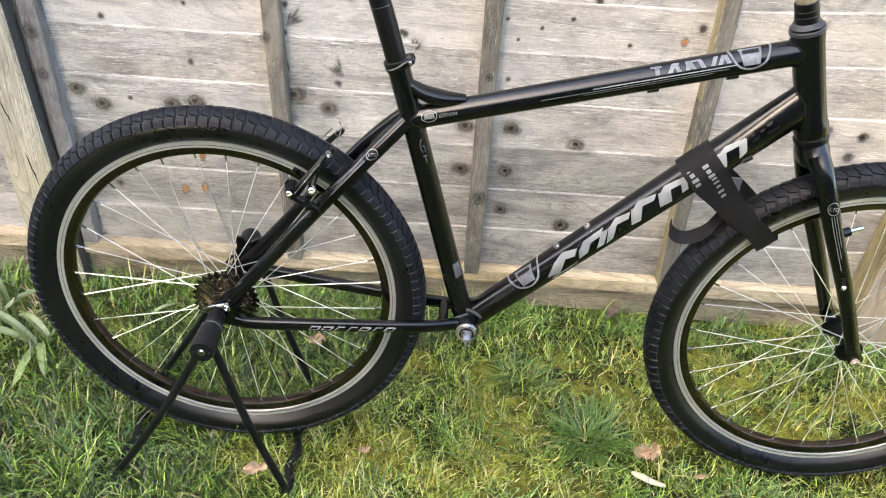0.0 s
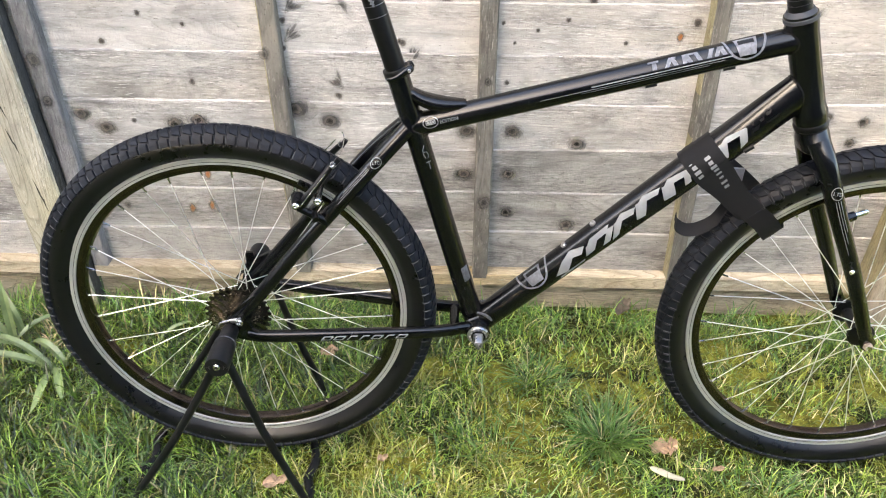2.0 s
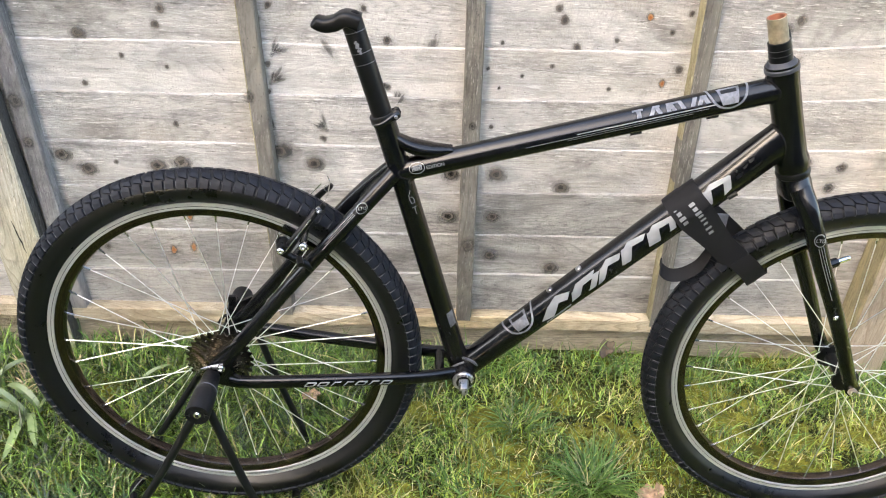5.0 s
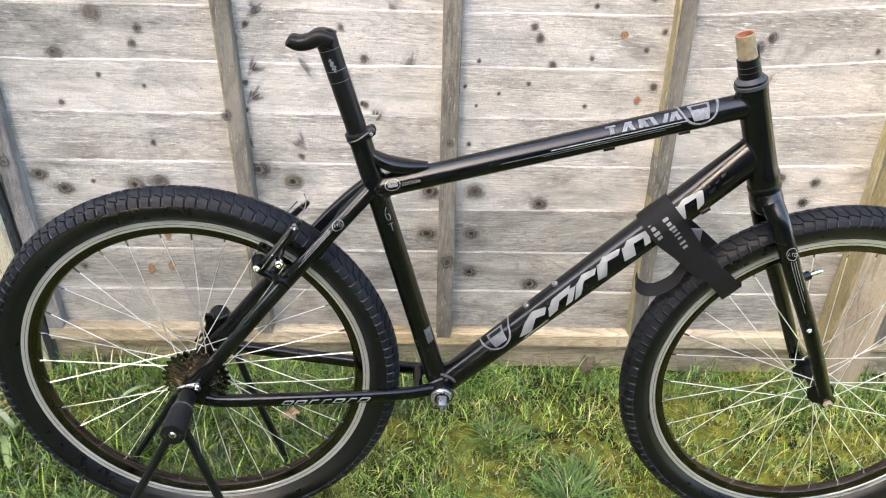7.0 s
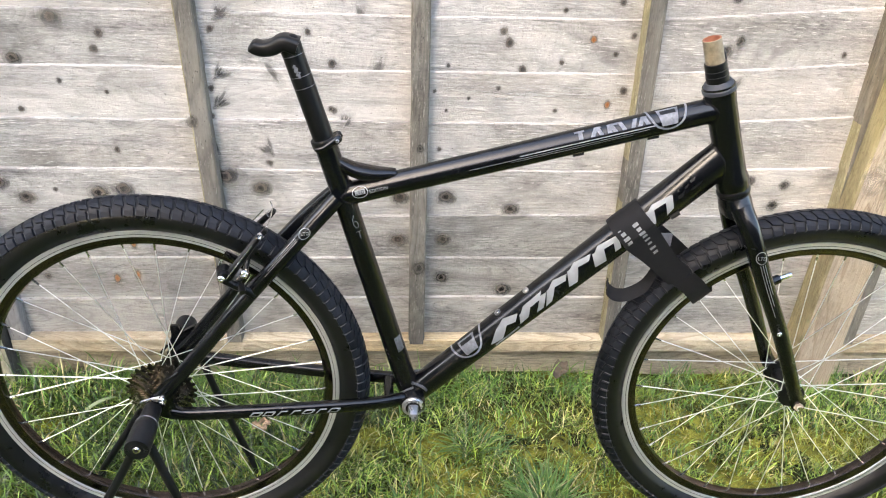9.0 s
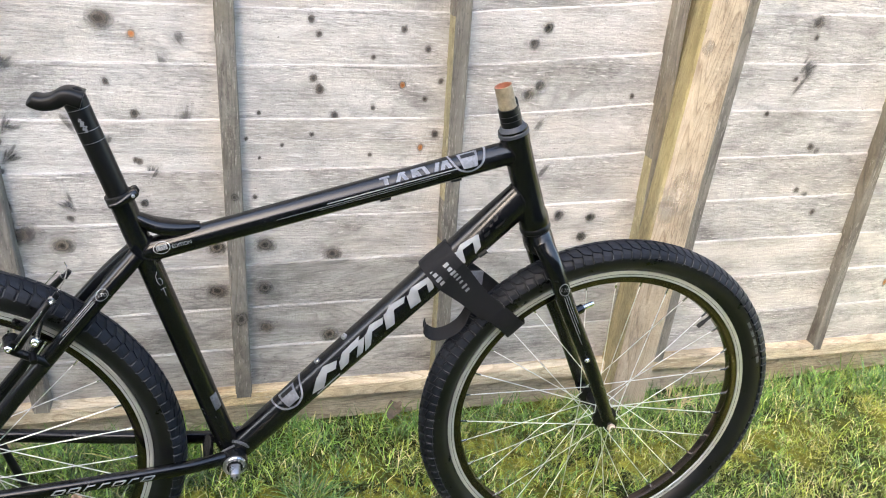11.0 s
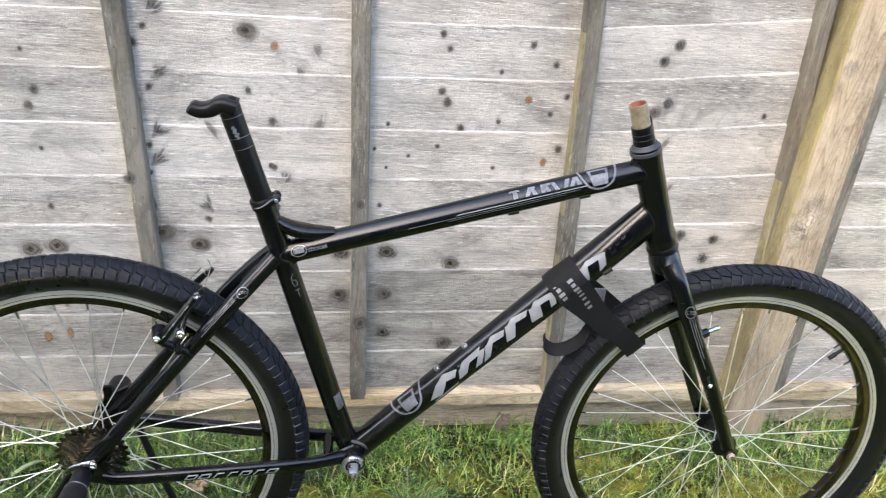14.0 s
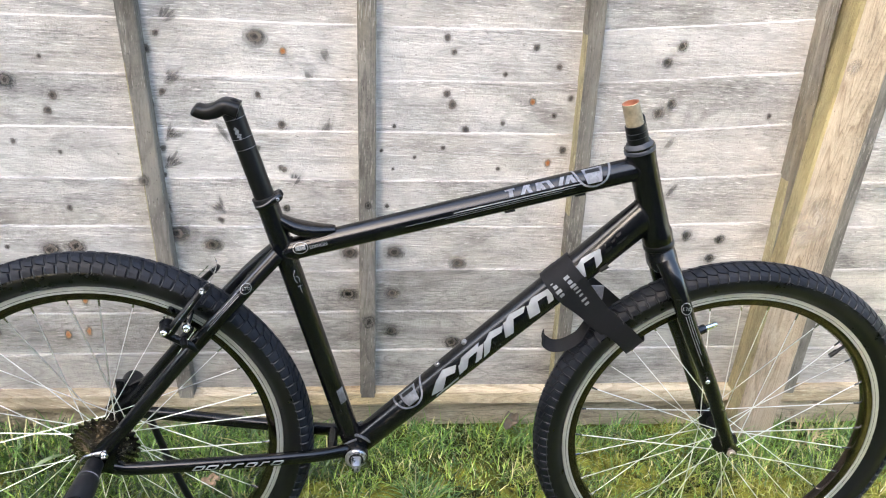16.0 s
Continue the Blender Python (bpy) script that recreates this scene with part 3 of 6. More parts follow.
sweep(bm, [down_axis(k / 12) for k in range(13)], [down_radius(k / 12) for k in range(13)], 36, [1.0] * 10 + [0.92, 0.78, 0.62])
down_tube = bpart("down_tube", bm, PAINT, "black down tube with large silver transfers")
SEAT_A = Vector((0.402, 0, 0.337))
seat_tube = tube("seat_tube", SEAT_A, ST_T, (0.0180, 0.0172, 0.0171, 0.0168, 0.0166))

# head tube with its flared cups
bm = bmesh.new()
ha = (HT_T - HT_B).normalized()
hl = (HT_T - HT_B).length
sweep(bm, [HT_B + ha * hl * f for f in (0, 0.03, 0.10, 0.16, 0.5, 0.84, 0.90, 0.97, 1.0)], (0.0235, 0.0245, 0.0245, 0.0222, 0.0215, 0.0218, 0.0225, 0.0228, 0.0228), 36)
head_tube = bpart("head_tube", bm, PAINT, "black head tube with a flared lower cup")
bm = bmesh.new()
sweep(bm, [HT_T + ha * h for h in (-0.009, -0.0088, -0.0042, -0.004, -0.0036, 0.0058, 0.006, 0.0062)], (0.0230, 0.0239, 0.0239, 0.0237, 0.0232, 0.0184, 0.0180, 0.0160), 40)
bpart("upper_headset_cup", bm, CUP, "dusty black cone-shaped headset cup")
bm = bmesh.new()
sweep(bm, [HT_B + ha * h for h in (-0.012, -0.009, -0.003, 0.0)], (0.0215, 0.0245, 0.0252, 0.0235), 36)
bpart("lower_headset_cup", bm, MATT)

# gusset arching from the seat tube on to the top tube
bm = bmesh.new()
g = arc([(0.281, 0, 0.752), (0.306, 0, 0.738), (0.335, 0, 0.7325), (0.368, 0, 0.7335)], 6)
sweep(bm, g, [0.0062 + 0.0042 * math.sin(i / (len(g) - 1) * math.pi) for i in range(len(g))], 18, 1.6, power=2.8)
bpart("gusset", bm, PAINT, "curved gusset between seat tube and top tube")

# weld beads: small overlapping ripples where one tube meets another
def weld(at, axis, r, post, post_axis, post_r, n=44, wide=1.0, material=None, bead=0.0022):
    """at, axis, r: the tube that ends; post: the tube that it meets."""
    bm = bmesh.new()
    axis, pa = Vector(axis).normalized(), Vector(post_axis).normalized()
    s = Vector((0, 1, 0)) if abs(axis.y) < 0.9 else Vector((1, 0, 0))
    u = axis.cross(s).normalized()
    d = axis - pa * axis.dot(pa)
    for k in range(n):
        a = 2 * math.pi * k / n
        p = Vector(at) + s * (r * wide * math.cos(a)) + u * (r * math.sin(a))
        q = p - Vector(post)
        q = q - pa * q.dot(pa)
        f, g, h = d.dot(d), 2 * q.dot(d), q.dot(q) - post_r ** 2
        root_of = max(0.0, g * g - 4 * f * h)
        c = p + axis * ((-g - math.sqrt(root_of)) / (2 * f))
        bmesh.ops.create_icosphere(bm, subdivisions=1, radius=bead, matrix=Matrix.Translation(c) @ Matrix.Diagonal((1, 1, 1, 1)))
    bpart("weld_bead", bm, material or PAINT)


td, dd = (TT_B - TT_A).normalized(), (DT_B - DT_A).normalized()
st = (ST_T - SEAT_A).normalized()
weld(TT_A.lerp(TT_B, 0.5), td, 0.0185, HT_B, ha, 0.0218)
weld(down_axis(0.9), dd, 0.0284, HT_B, ha, 0.0222, 56, 0.64)
weld(TT_A.lerp(TT_B, 0.5), -td, 0.0176, SEAT_A, st, 0.0170)
weld(ST_T, -st, 0.0178, BB, (0, 1, 0), 0.0208, 36, 1.0, WORN, 0.0030)
weld(down_axis(0.5), -dd, 0.0215, BB + Vector((0.004, 0, 0.010)), (0, 1, 0), 0.0208, 40, 1.0, WORN, 0.0030)

# bottom bracket: shell, cup and square spindle
bm = bmesh.new()
sweep(bm, [BB + Vector((0, y, 0)) for y in (-0.037, -0.034, 0.034, 0.037)], (0.0195, 0.0205, 0.0205, 0.0195), 32, side=(1, 0, 0))
shell = bpart("bottom_bracket_shell", bm, PAINT)
bm = bmesh.new()
sweep(bm, [BB + Vector((0, y, 0)) for y in (-0.042, -0.040, -0.036)], (0.0165, 0.0185, 0.0185), 32, side=(1, 0, 0))
for k in range(12):
    a = math.pi / 6 * k
    bmesh.ops.create_icosphere(bm, subdivisions=1, radius=0.0016, matrix=Matrix.Translation(BB + Vector((0.0135 * math.cos(a), -0.0425, 0.0135 * math.sin(a)))))
bpart("bottom_bracket_cup", bm, SPINDLE, "notched silver bottom bracket cup")
bm = bmesh.new()
sweep(bm, [BB + Vector((0, y, 0)) for y in (-0.0436, -0.0434, -0.040)], (0.0118, 0.0124, 0.0124), 28, side=(1, 0, 0))
bpart("bearing_seal", bm, MATT)
bm = bmesh.new()
sweep(bm, [BB + Vector((0, y, 0)) for y in (-0.030, -0.050, -0.0515, -0.064, -0.065)], (0.0085, 0.0085, 0.0078, 0.0070, 0.0062), 24, side=(1, 0, 0), power=4.0)
sweep(bm, [BB + Vector((0, y, 0)) for y in (-0.064, -0.072)], (0.0036, 0.0034), 12, side=(1, 0, 0))
bpart("crank_spindle", bm, SPINDLE, "bare square steel crank spindle")

# stays
def slab(bm, outline, y0, y1):
    """A flat plate of the outline (x, z), with broken edges."""
    faces = [bm.faces.new([bm.verts.new((x, y, z)) for x, z in outline]) for y in (y0, y1)]
    a, b = ([v for v in f.verts] for f in faces)
    n = len(a)
    for i in range(n):
        bm.faces.new((a[i], a[(i + 1) % n], b[(i + 1) % n], b[i]))
    rim = [e for f in faces for e in f.edges]
    bmesh.ops.bevel(bm, geom=rim, offset=0.0015, segments=2, affect="EDGES", profile=0.6)


for sgn in (-1, 1):
    bm = bmesh.new()
    g = 0.018 if sgn < 0 else 0.014
    pts = arc([(0.292 - g * 0.45, 0.020 * sgn, 0.700), (0.236 - g * 0.7, 0.042 * sgn, 0.634), (0.150 - g, 0.052 * sgn, 0.523), (0.065 - g, 0.060 * sgn, 0.414), (0.016 - g, 0.064 * sgn, 0.358)], 5)
    sweep(bm, pts, [0.0120 - 0.0012 * i / (len(pts) - 1) for i in range(len(pts))], 20)
    stay = bpart("seat_stay", bm, PAINT)
    bm = bmesh.new()
    if sgn < 0:
        pts = arc([(0.392, -0.026, 0.338), (0.330, -0.044, 0.3405), (0.200, -0.058, 0.340), (0.060, -0.063, 0.334), (0.024, -0.064, 0.338)], 5)
    else:
        pts = arc([(0.392, 0.026, 0.340), (0.330, 0.044, 0.331), (0.200, 0.057, 0.336), (0.075, 0.063, 0.348), (0.024, 0.064, 0.353)], 5)
    sweep(bm, pts, [0.0105] * len(pts), 18, 0.85, power=2.6)
    chain_stay = bpart("chain_stay", bm, PAINT)
    bm = bmesh.new()
    if sgn < 0:
        slab(bm, [(0.062, 0.418), (0.040, 0.420), (0.022, 0.404), (0.004, 0.384), (-0.009, 0.368), (-0.013, 0.352), (-0.005, 0.338), (0.012, 0.330), (0.028, 0.326), (0.044, 0.327),
                  (0.044, 0.344), (0.031, 0.350), (0.027, 0.364), (0.036, 0.386)], -0.069, -0.061)
    else:
        slab(bm, [(0.066, 0.414), (0.056, 0.426), (0.030, 0.414), (0.0145, 0.402), (0.0125, 0.4175), (-0.002, 0.4170), (0.001, 0.397), (-0.007, 0.380), (-0.013, 0.352), (0.0, 0.335),
                  (0.030, 0.335), (0.052, 0.350), (0.050, 0.385)], 0.060, 0.068)
    bpart("dropout", bm, PAINT)
bm = bmesh.new()
sweep(bm, [(0.368, -0.036, 0.3395), (0.367, 0, 0.338), (0.368, 0.036, 0.336)], 0.0085, 14, side=(0, 0, 1))
bpart("chain_stay_bridge", bm, PAINT)
bm = bmesh.new()
sweep(bm, [(0.286, 0, 0.697), (0.262, 0, 0.668), (0.238, 0, 0.641), (0.232, 0, 0.634)], (0.0085, 0.0100, 0.0095, 0.0050), 20, (2.2, 3.0, 3.7, 6.0), power=3.0)
bpart("stay_yoke", bm, PAINT, "black yoke joining the two seat stays")
bm = bmesh.new()
sweep(bm, [(0.246, -0.040, 0.652), (0.241, -0.041, 0.664)], (0.0070, 0.0055), 16)
bpart("brake_bridge_boss", bm, WORN)

# seat clamp and seatpost
sa = (ST_T - Vector((0.408, 0, 0.347))).normalized()
bm = bmesh.new()
sweep(bm, [ST_T + sa * h for h in (-0.0062, -0.0060, -0.0052, 0.0052, 0.0060, 0.0062)], (0.0168, 0.0186, 0.0192, 0.0192, 0.0186, 0.0152), 36)
for y in (-0.008, 0.006):
    sweep(bm, [(0.272, y, 0.7765), (0.280, y, 0.7835), (0.2865, y, 0.7885), (0.2890, y, 0.7900)], (0.0075, 0.0074, 0.0066, 0.0040), 14, 0.42, side=(0, 1, 0))
bpart("seat_clamp", bm, MATT, "black seat clamp ring with two ears")
bm = bmesh.new()
sweep(bm, arc([(0.2530, -0.0222, 0.7738), (0.2595, -0.0236, 0.7748), (0.2680, -0.0222, 0.7780), (0.2790, -0.0175, 0.7850), (0.2885, -0.0125, 0.7895)], 4),
      [0.0016, 0.0026, 0.0030, 0.0032, 0.0033, 0.0034, 0.0034, 0.0035, 0.0036, 0.0038, 0.0040, 0.0042, 0.0045, 0.0048, 0.0050, 0.0048, 0.0036], 12, 0.6, side=(0, 1, 0))
bpart("clamp_lever", bm, PAINT, "glossy black quick-release lever")
bm = bmesh.new()
bolt(bm, (0.2845, -0.0165, 0.7868), (0, -1, 0), 0.0026, 0.003)
bpart("clamp_bolt", bm, SPINDLE)
SP_T = Vector((0.2235, 0, 0.9075))
bm = bmesh.new()
sweep(bm, [ST_T - sa * 0.02, ST_T + (SP_T - ST_T) * 0.5, SP_T], (0.0150,) * 3, 32)
post = bpart("seatpost", bm, MATT, "scratched black seatpost")
for f in (0.62, 0.74, 0.955):
    bm = bmesh.new()
    p = ST_T.lerp(SP_T, f)
    d = (SP_T - ST_T).normalized()
    sweep(bm, [p - d * 0.0004, p + d * 0.0004], (0.01512, 0.01512), 32)
    bpart("scratch_ring", bm, GREY, "worn silver ring")
bm = bmesh.new()
d = (SP_T - ST_T).normalized()
cap = arc([SP_T - d * 0.004, SP_T + d * 0.010, SP_T + d * 0.018 + Vector((-0.003, 0, 0))], 4)
sweep(bm, cap, [0.0152, 0.0153, 0.0153, 0.0152, 0.0149, 0.0140, 0.0124, 0.0098, 0.0056], 24)
for h, w, q in ((0.030, 0.0045, 0.004), (0.024, 0.004, 0.0055), (0.034, 0.0025, 0.003), (0.019, 0.003, 0.003)):
    sm = bmesh.new()
    p0 = SP_T - d * h
    turn0 = -0.05 + 12 * (h - 0.027)
    v = [sm.verts.new(p0 + d * (q * cc * 0.9) + (Vector((0, -1, 0)) * math.cos(turn0 + w * ss / 0.0136) + Vector((d.z, 0, -d.x)) * math.sin(turn0 + w * ss / 0.0136)) * 0.01525)
         for cc, ss in ((1, 0.1), (0.4, 0.9), (-0.3, 0.5), (-1, 0.3), (-0.5, -0.7), (0.3, -0.4))]
    sm.faces.new(v)
    bpart("bare_scuff", sm, GREY, "scuff worn through the black finish")
head = bpart("seatpost_head", bm, MATT, "rounded cast seatpost head")
bm = bmesh.new()
pts = arc([(0.232, 0, 0.9130), (0.214, 0, 0.9180), (0.200, 0, 0.9110), (0.186, 0, 0.9080), (0.175, 0, 0.9105), (0.1695, 0, 0.9140)], 5)
k = len(pts) - 1
sweep(bm, pts, [0.0112 - 0.0028 * i / k if i < k - 2 else (0.0080, 0.0068, 0.0040)[i - k + 2] for i in range(k + 1)], 24, 1.7, power=4.0)
bpart("saddle_cradle", bm, MATT, "curved saddle cradle with a hollowed top")

# fork
FC = HT_B - ha * 0.012
bm = bmesh.new()
sweep(bm, [FC, FC - ha * 0.010, FC - ha * 0.026, FC - ha * 0.034], (0.0225, 0.0240, 0.0235, 0.018), 30, (1.0, 1.15, 1.7, 1.5))
crown = bpart("fork_crown", bm, PAINT, "black rigid fork crown")
for sgn in (-1, 1):
    bm = bmesh.new()
    pts = arc([FC - ha * 0.012 + Vector((0, 0.026 * sgn, 0)), (0.901, 0.046 * sgn, 0.672), (0.933, 0.055 * sgn, 0.602), (0.990, 0.060 * sgn, 0.493), (1.045, 0.062 * sgn, 0.377)], 6)
    k = len(pts) - 1
    sweep(bm, pts, [0.0165 - 0.0055 * (i / k) for i in range(k + 1)], 22)
    bpart("fork_leg", bm, PAINT, "black fork leg with pinstripes" if sgn < 0 else "")
    bm = bmesh.new()
    sweep(bm, [(1.042, 0.062 * sgn, 0.389), (1.049, 0.061 * sgn, 0.3695), (1.0570, 0.060 * sgn, 0.3580), (1.060, 0.060 * sgn, 0.3480)], (0.009, 0.012, 0.013, 0.008), 16, 0.3)
    bpart("fork_dropout", bm, PAINT)
    bm = bmesh.new()
    sweep(bm, [(0.943, 0.052 * sgn, 0.590), (0.963, 0.047 * sgn, 0.596)], (0.0080, 0.0072), 14)
    boss = bpart("brake_boss", bm, PAINT)
    bm = bmesh.new()
    sweep(bm, [(0.961, 0.0475 * sgn, 0.5955), (0.981, 0.043 * sgn, 0.6015), (0.983, 0.0425 * sgn, 0.602)], (0.0044, 0.0044, 0.0036), 12)
    bpart("brake_stud", bm, STEEL, "bare steel brake stud")
# threaded steerer and its stained upper sleeve
SM, ST2 = HT_T + ha * 0.033, HT_T + ha * 0.068
for h0, h1, r in ((0.004, 0.0145, 0.0162), (0.0150, 0.0225, 0.0160), (0.0230, 0.0335, 0.0157)):
    bm = bmesh.new()
    sweep(bm, [HT_T + ha * h for h in (h0, h0 + 0.0004, h1 - 0.0004, h1)], (r - 0.0006, r, r, r - 0.0006), 32)
    bpart("spacer", bm, MATT, "black headset spacer")
for h in (0.0147, 0.0227):
    bm = bmesh.new()
    sweep(bm, [HT_T + ha * (h - 0.0003), HT_T + ha * (h + 0.0003)], (0.0161, 0.0161), 32)
    bpart("spacer_seam", bm, CUP)
bm = bmesh.new()
sweep(bm, [SM - ha * 0.002, ST2 - ha * 0.0006, ST2], (0.0132, 0.0132, 0.0127), 32, closed=False)
steerer = bpart("steerer_sleeve", bm, RUST, "stained bare steel steerer end")
bm = bmesh.new()
sweep(bm, [ST2, ST2 - ha * 0.0004, ST2 - ha * 0.022, ST2 - ha * 0.0225], (0.0127, 0.0112, 0.0110, 0.0004), 32, closed=False)
bpart("steerer_bore", bm, COPPER, "orange rust in the steerer's bore")
bm = bmesh.new()
off = Vector((ha.z, 0, -ha.x))
sweep(bm, [HT_T + ha * h + off * 0.0135 + Vector((0, 0.006, 0)) for h in (0.004, 0.042, 0.044)], (0.0050, 0.0046, 0.0030), 12, power=3.0)
bpart("expander_wedge", bm, MATT)


# ---- wheels ----


def tyre_profile(grow=0.0, n=22):
    """The tyre's cross-section as (y, r), from bead to bead over the crown."""
    out = []
    for i in range(n + 1):
        a = radians(-128 + 256 * i / n)
        out.append(((0.0252 + grow) * math.sin(a), 0.3085 + (0.0245 + grow) * math.cos(a)))
    return out


LUGS = 120


def tread_blocks():
    """Raised lugs: two rows of square shoulder lugs and skewed blocks over the crown."""
    bm = bmesh.new()

    def lug(lo, hi, a0, a1, skew, high):
        """lo, hi: the lug's edges across the tyre in degrees, each as (first, last) round the wheel."""
        cor = []
        for lift in (0.0003, high):
            inset = 0.0 if lift < 0.001 else 0.05
            for i in range(3):
                row = []
                for j in (0, 1):
                    fu = inset / 2 + (1 - inset) * i / 2
                    u = lo[j] + (hi[j] - lo[j]) * fu
                    a = (a0 + (a1 - a0) * (inset if j == 0 else 1 - inset)) + skew * (fu - 0.5)
                    ua = radians(u)
                    y, r = (0.0252 + lift) * math.sin(ua), 0.3085 + (0.0245 + lift) * math.cos(ua)
                    row.append(bm.verts.new((r * math.cos(a), y, r * math.sin(a))))
                cor.append(row)
        b, t = cor[:3], cor[3:]
        for i in range(2):
            bm.faces.new((t[i][0], t[i][1], t[i + 1][1], t[i + 1][0]))
            for j in (0, 1):
                bm.faces.new((b[i][j], b[i + 1][j], t[i + 1][j], t[i][j]))
        for i in (0, 2):
            bm.faces.new((b[i][0], b[i][1], t[i][1], t[i][0]))

    d = 2 * math.pi / LUGS
    for k in range(LUGS):
        a = k * d
        for s in (-1, 1):
            lug((s * 47, s * 38), (s * 74, s * 74), a + 0.10 * d, a + 0.90 * d, 0.0, 0.0038)
            lug((s * 1.5, s * 1.5), (s * 44, s * 35), a + 0.09 * d, a + 0.91 * d, s * 0.34 * d, 0.0030)
    return bm


def lug_edges():
    """A fine rubbed ridge down one flank of each shoulder lug, hooked at its lower end."""
    bm = bmesh.new()
    d = 2 * math.pi / LUGS
    for k in range(LUGS):
        for s in (-1, 1):
            pts = []
            for u, shift in ((50, 0.0), (60, 0.0), (70, 0.01), (76, 0.05), (79, 0.16)):
                a = (k + 0.92 + shift) * d
                g = 0.0034 if u < 72 else 0.0016
                r = 0.3085 + (0.0245 + g) * math.cos(radians(u))
                pts.append((r * math.cos(a), s * (0.0252 + g) * math.sin(radians(u)), r * math.sin(a)))
            sweep(bm, pts, (0.0004, 0.0007, 0.0008, 0.0007, 0.0004), 4)
    return bm


def wheel(name, label, at, steer, flange_near, flange_far, spokes=32, turn=0.0, hub_material=None):
    """Black rim with worn silver brake tracks, knobbly tyre, spokes and nipples."""
    base = Matrix.Translation(at) @ pose(0, 0, 0, 0, 0, steer) @ pose(0, 0, 0, 0, turn, 0)
    bm = bmesh.new()
    lathe(bm, [(-0.0100, 0.2845), (-0.0112, 0.2750), (-0.0118, 0.2690), (-0.0085, 0.2615), (0.0, 0.2590), (0.0085, 0.2615), (0.0118, 0.2690), (0.0112, 0.2750), (0.0100, 0.2845), (0.0, 0.2800)], 120)
    w = part(name, bm, RIMBLACK, bike, label)
    w.matrix_parent_inverse = bike.matrix_basis.inverted()
    w.matrix_basis = base

    def sub(nm, b, m, lab="", kind="", smooth=True):
        return tagged(part(nm, b, m, w, lab, smooth), kind=kind)

    bm = bmesh.new()
    lathe(bm, tyre_profile() + [(0.0095, 0.2835), (0, 0.2900), (-0.0095, 0.2835)], 144)
    sub("tyre", bm, RUBBER, "black tyre with a smooth sidewall")
    bm = bmesh.new()
    lathe(bm, [((0.0252 + g) * math.sin(radians(u)), 0.3085 + (0.0245 + g) * math.cos(radians(u))) for u, g in [(-73, -0.0006)] + [(-72 + 9 * k, 0.0005) for k in range(17)] + [(73, -0.0006)] + [(60 - 20 * k, -0.0012) for k in range(7)]], 144)
    sub("tread_groove", bm, GROOVE, "dusty grey floor of the tread's grooves")
    sub("tread", tread_blocks(), TREAD, "dusty tread of square lugs and skewed blocks", "stuff", False)
    sub("lug_edge", lug_edges(), LUG_EDGE, "pale rubbed edges of the shoulder lugs", "stuff", False)
    for s in (-1, 1):
        bm = bmesh.new()
        lathe(bm, [(s * 0.0115, 0.2855), (s * 0.0135, 0.2850), (s * 0.0128, 0.2830), (s * 0.0131, 0.2750), (s * 0.0112, 0.2745)], 120)
        sub("brake_track", bm, ALU, "worn silver brake track")
        bm = bmesh.new()
        lathe(bm, [(s * 0.0120, 0.2796), (s * 0.0132, 0.2795), (s * 0.0132, 0.2787), (s * 0.0120, 0.2786)], 120)
        sub("wear_line", bm, CUP, "dark wear line in the brake track")
    # hub
    bm = bmesh.new()
    prof = [(flange_near - 0.004, 0.010), (flange_near - 0.002, 0.0225), (flange_near + 0.002, 0.0225), (flange_near + 0.006, 0.011),
            (0.0, 0.0095), (flange_far - 0.006, 0.011), (flange_far - 0.002, 0.0225), (flange_far + 0.002, 0.0225), (flange_far + 0.004, 0.010)]
    lathe(bm, prof, 40, ring=False)
    sub("hub", bm, hub_material)
    bm = bmesh.new()
    sweep(bm, [(0, -0.072, 0), (0, 0.072, 0)], 0.0048, 14, side=(1, 0, 0))
    sub("axle", bm, STEEL)
    # spokes: three-cross, alternately pulling forwards and back
    per = spokes // 2
    for side, fl in ((0, flange_near), (1, flange_far)):
        for k in range(per):
            rim_a = 2 * math.pi * (k + 0.5 * side) / per
            lead = 1 if k % 2 else -1
            hub_a = rim_a + lead * radians(66)
            p = Vector((0.0205 * math.cos(hub_a), fl + (0.0015 if k % 2 else -0.0015), 0.0205 * math.sin(hub_a)))
            q = Vector((0.2605 * math.cos(rim_a), (-0.003, 0.003)[side], 0.2605 * math.sin(rim_a)))
            bm = bmesh.new()
            sweep(bm, [p, q], 0.0009, 6)
            sub("spoke", bm, SPOKE)
            e = q - (q - p).normalized() * 0.012
            bm = bmesh.new()
            sweep(bm, [e, e + (q - e) * 0.6, q], (0.0014, 0.0018, 0.0020), 8)
            sub("nipple", bm, STEEL)
    return w


rear = wheel("rear_wheel", "rear wheel raised on the repair stand", HUB, 0.0, -0.020, 0.034, turn=-177.6, hub_material=DULL)
front = wheel("front_wheel", "front wheel strapped to the down tube", AXLE, -2.4, -0.033, 0.033, turn=-205.7, hub_material=MATT)

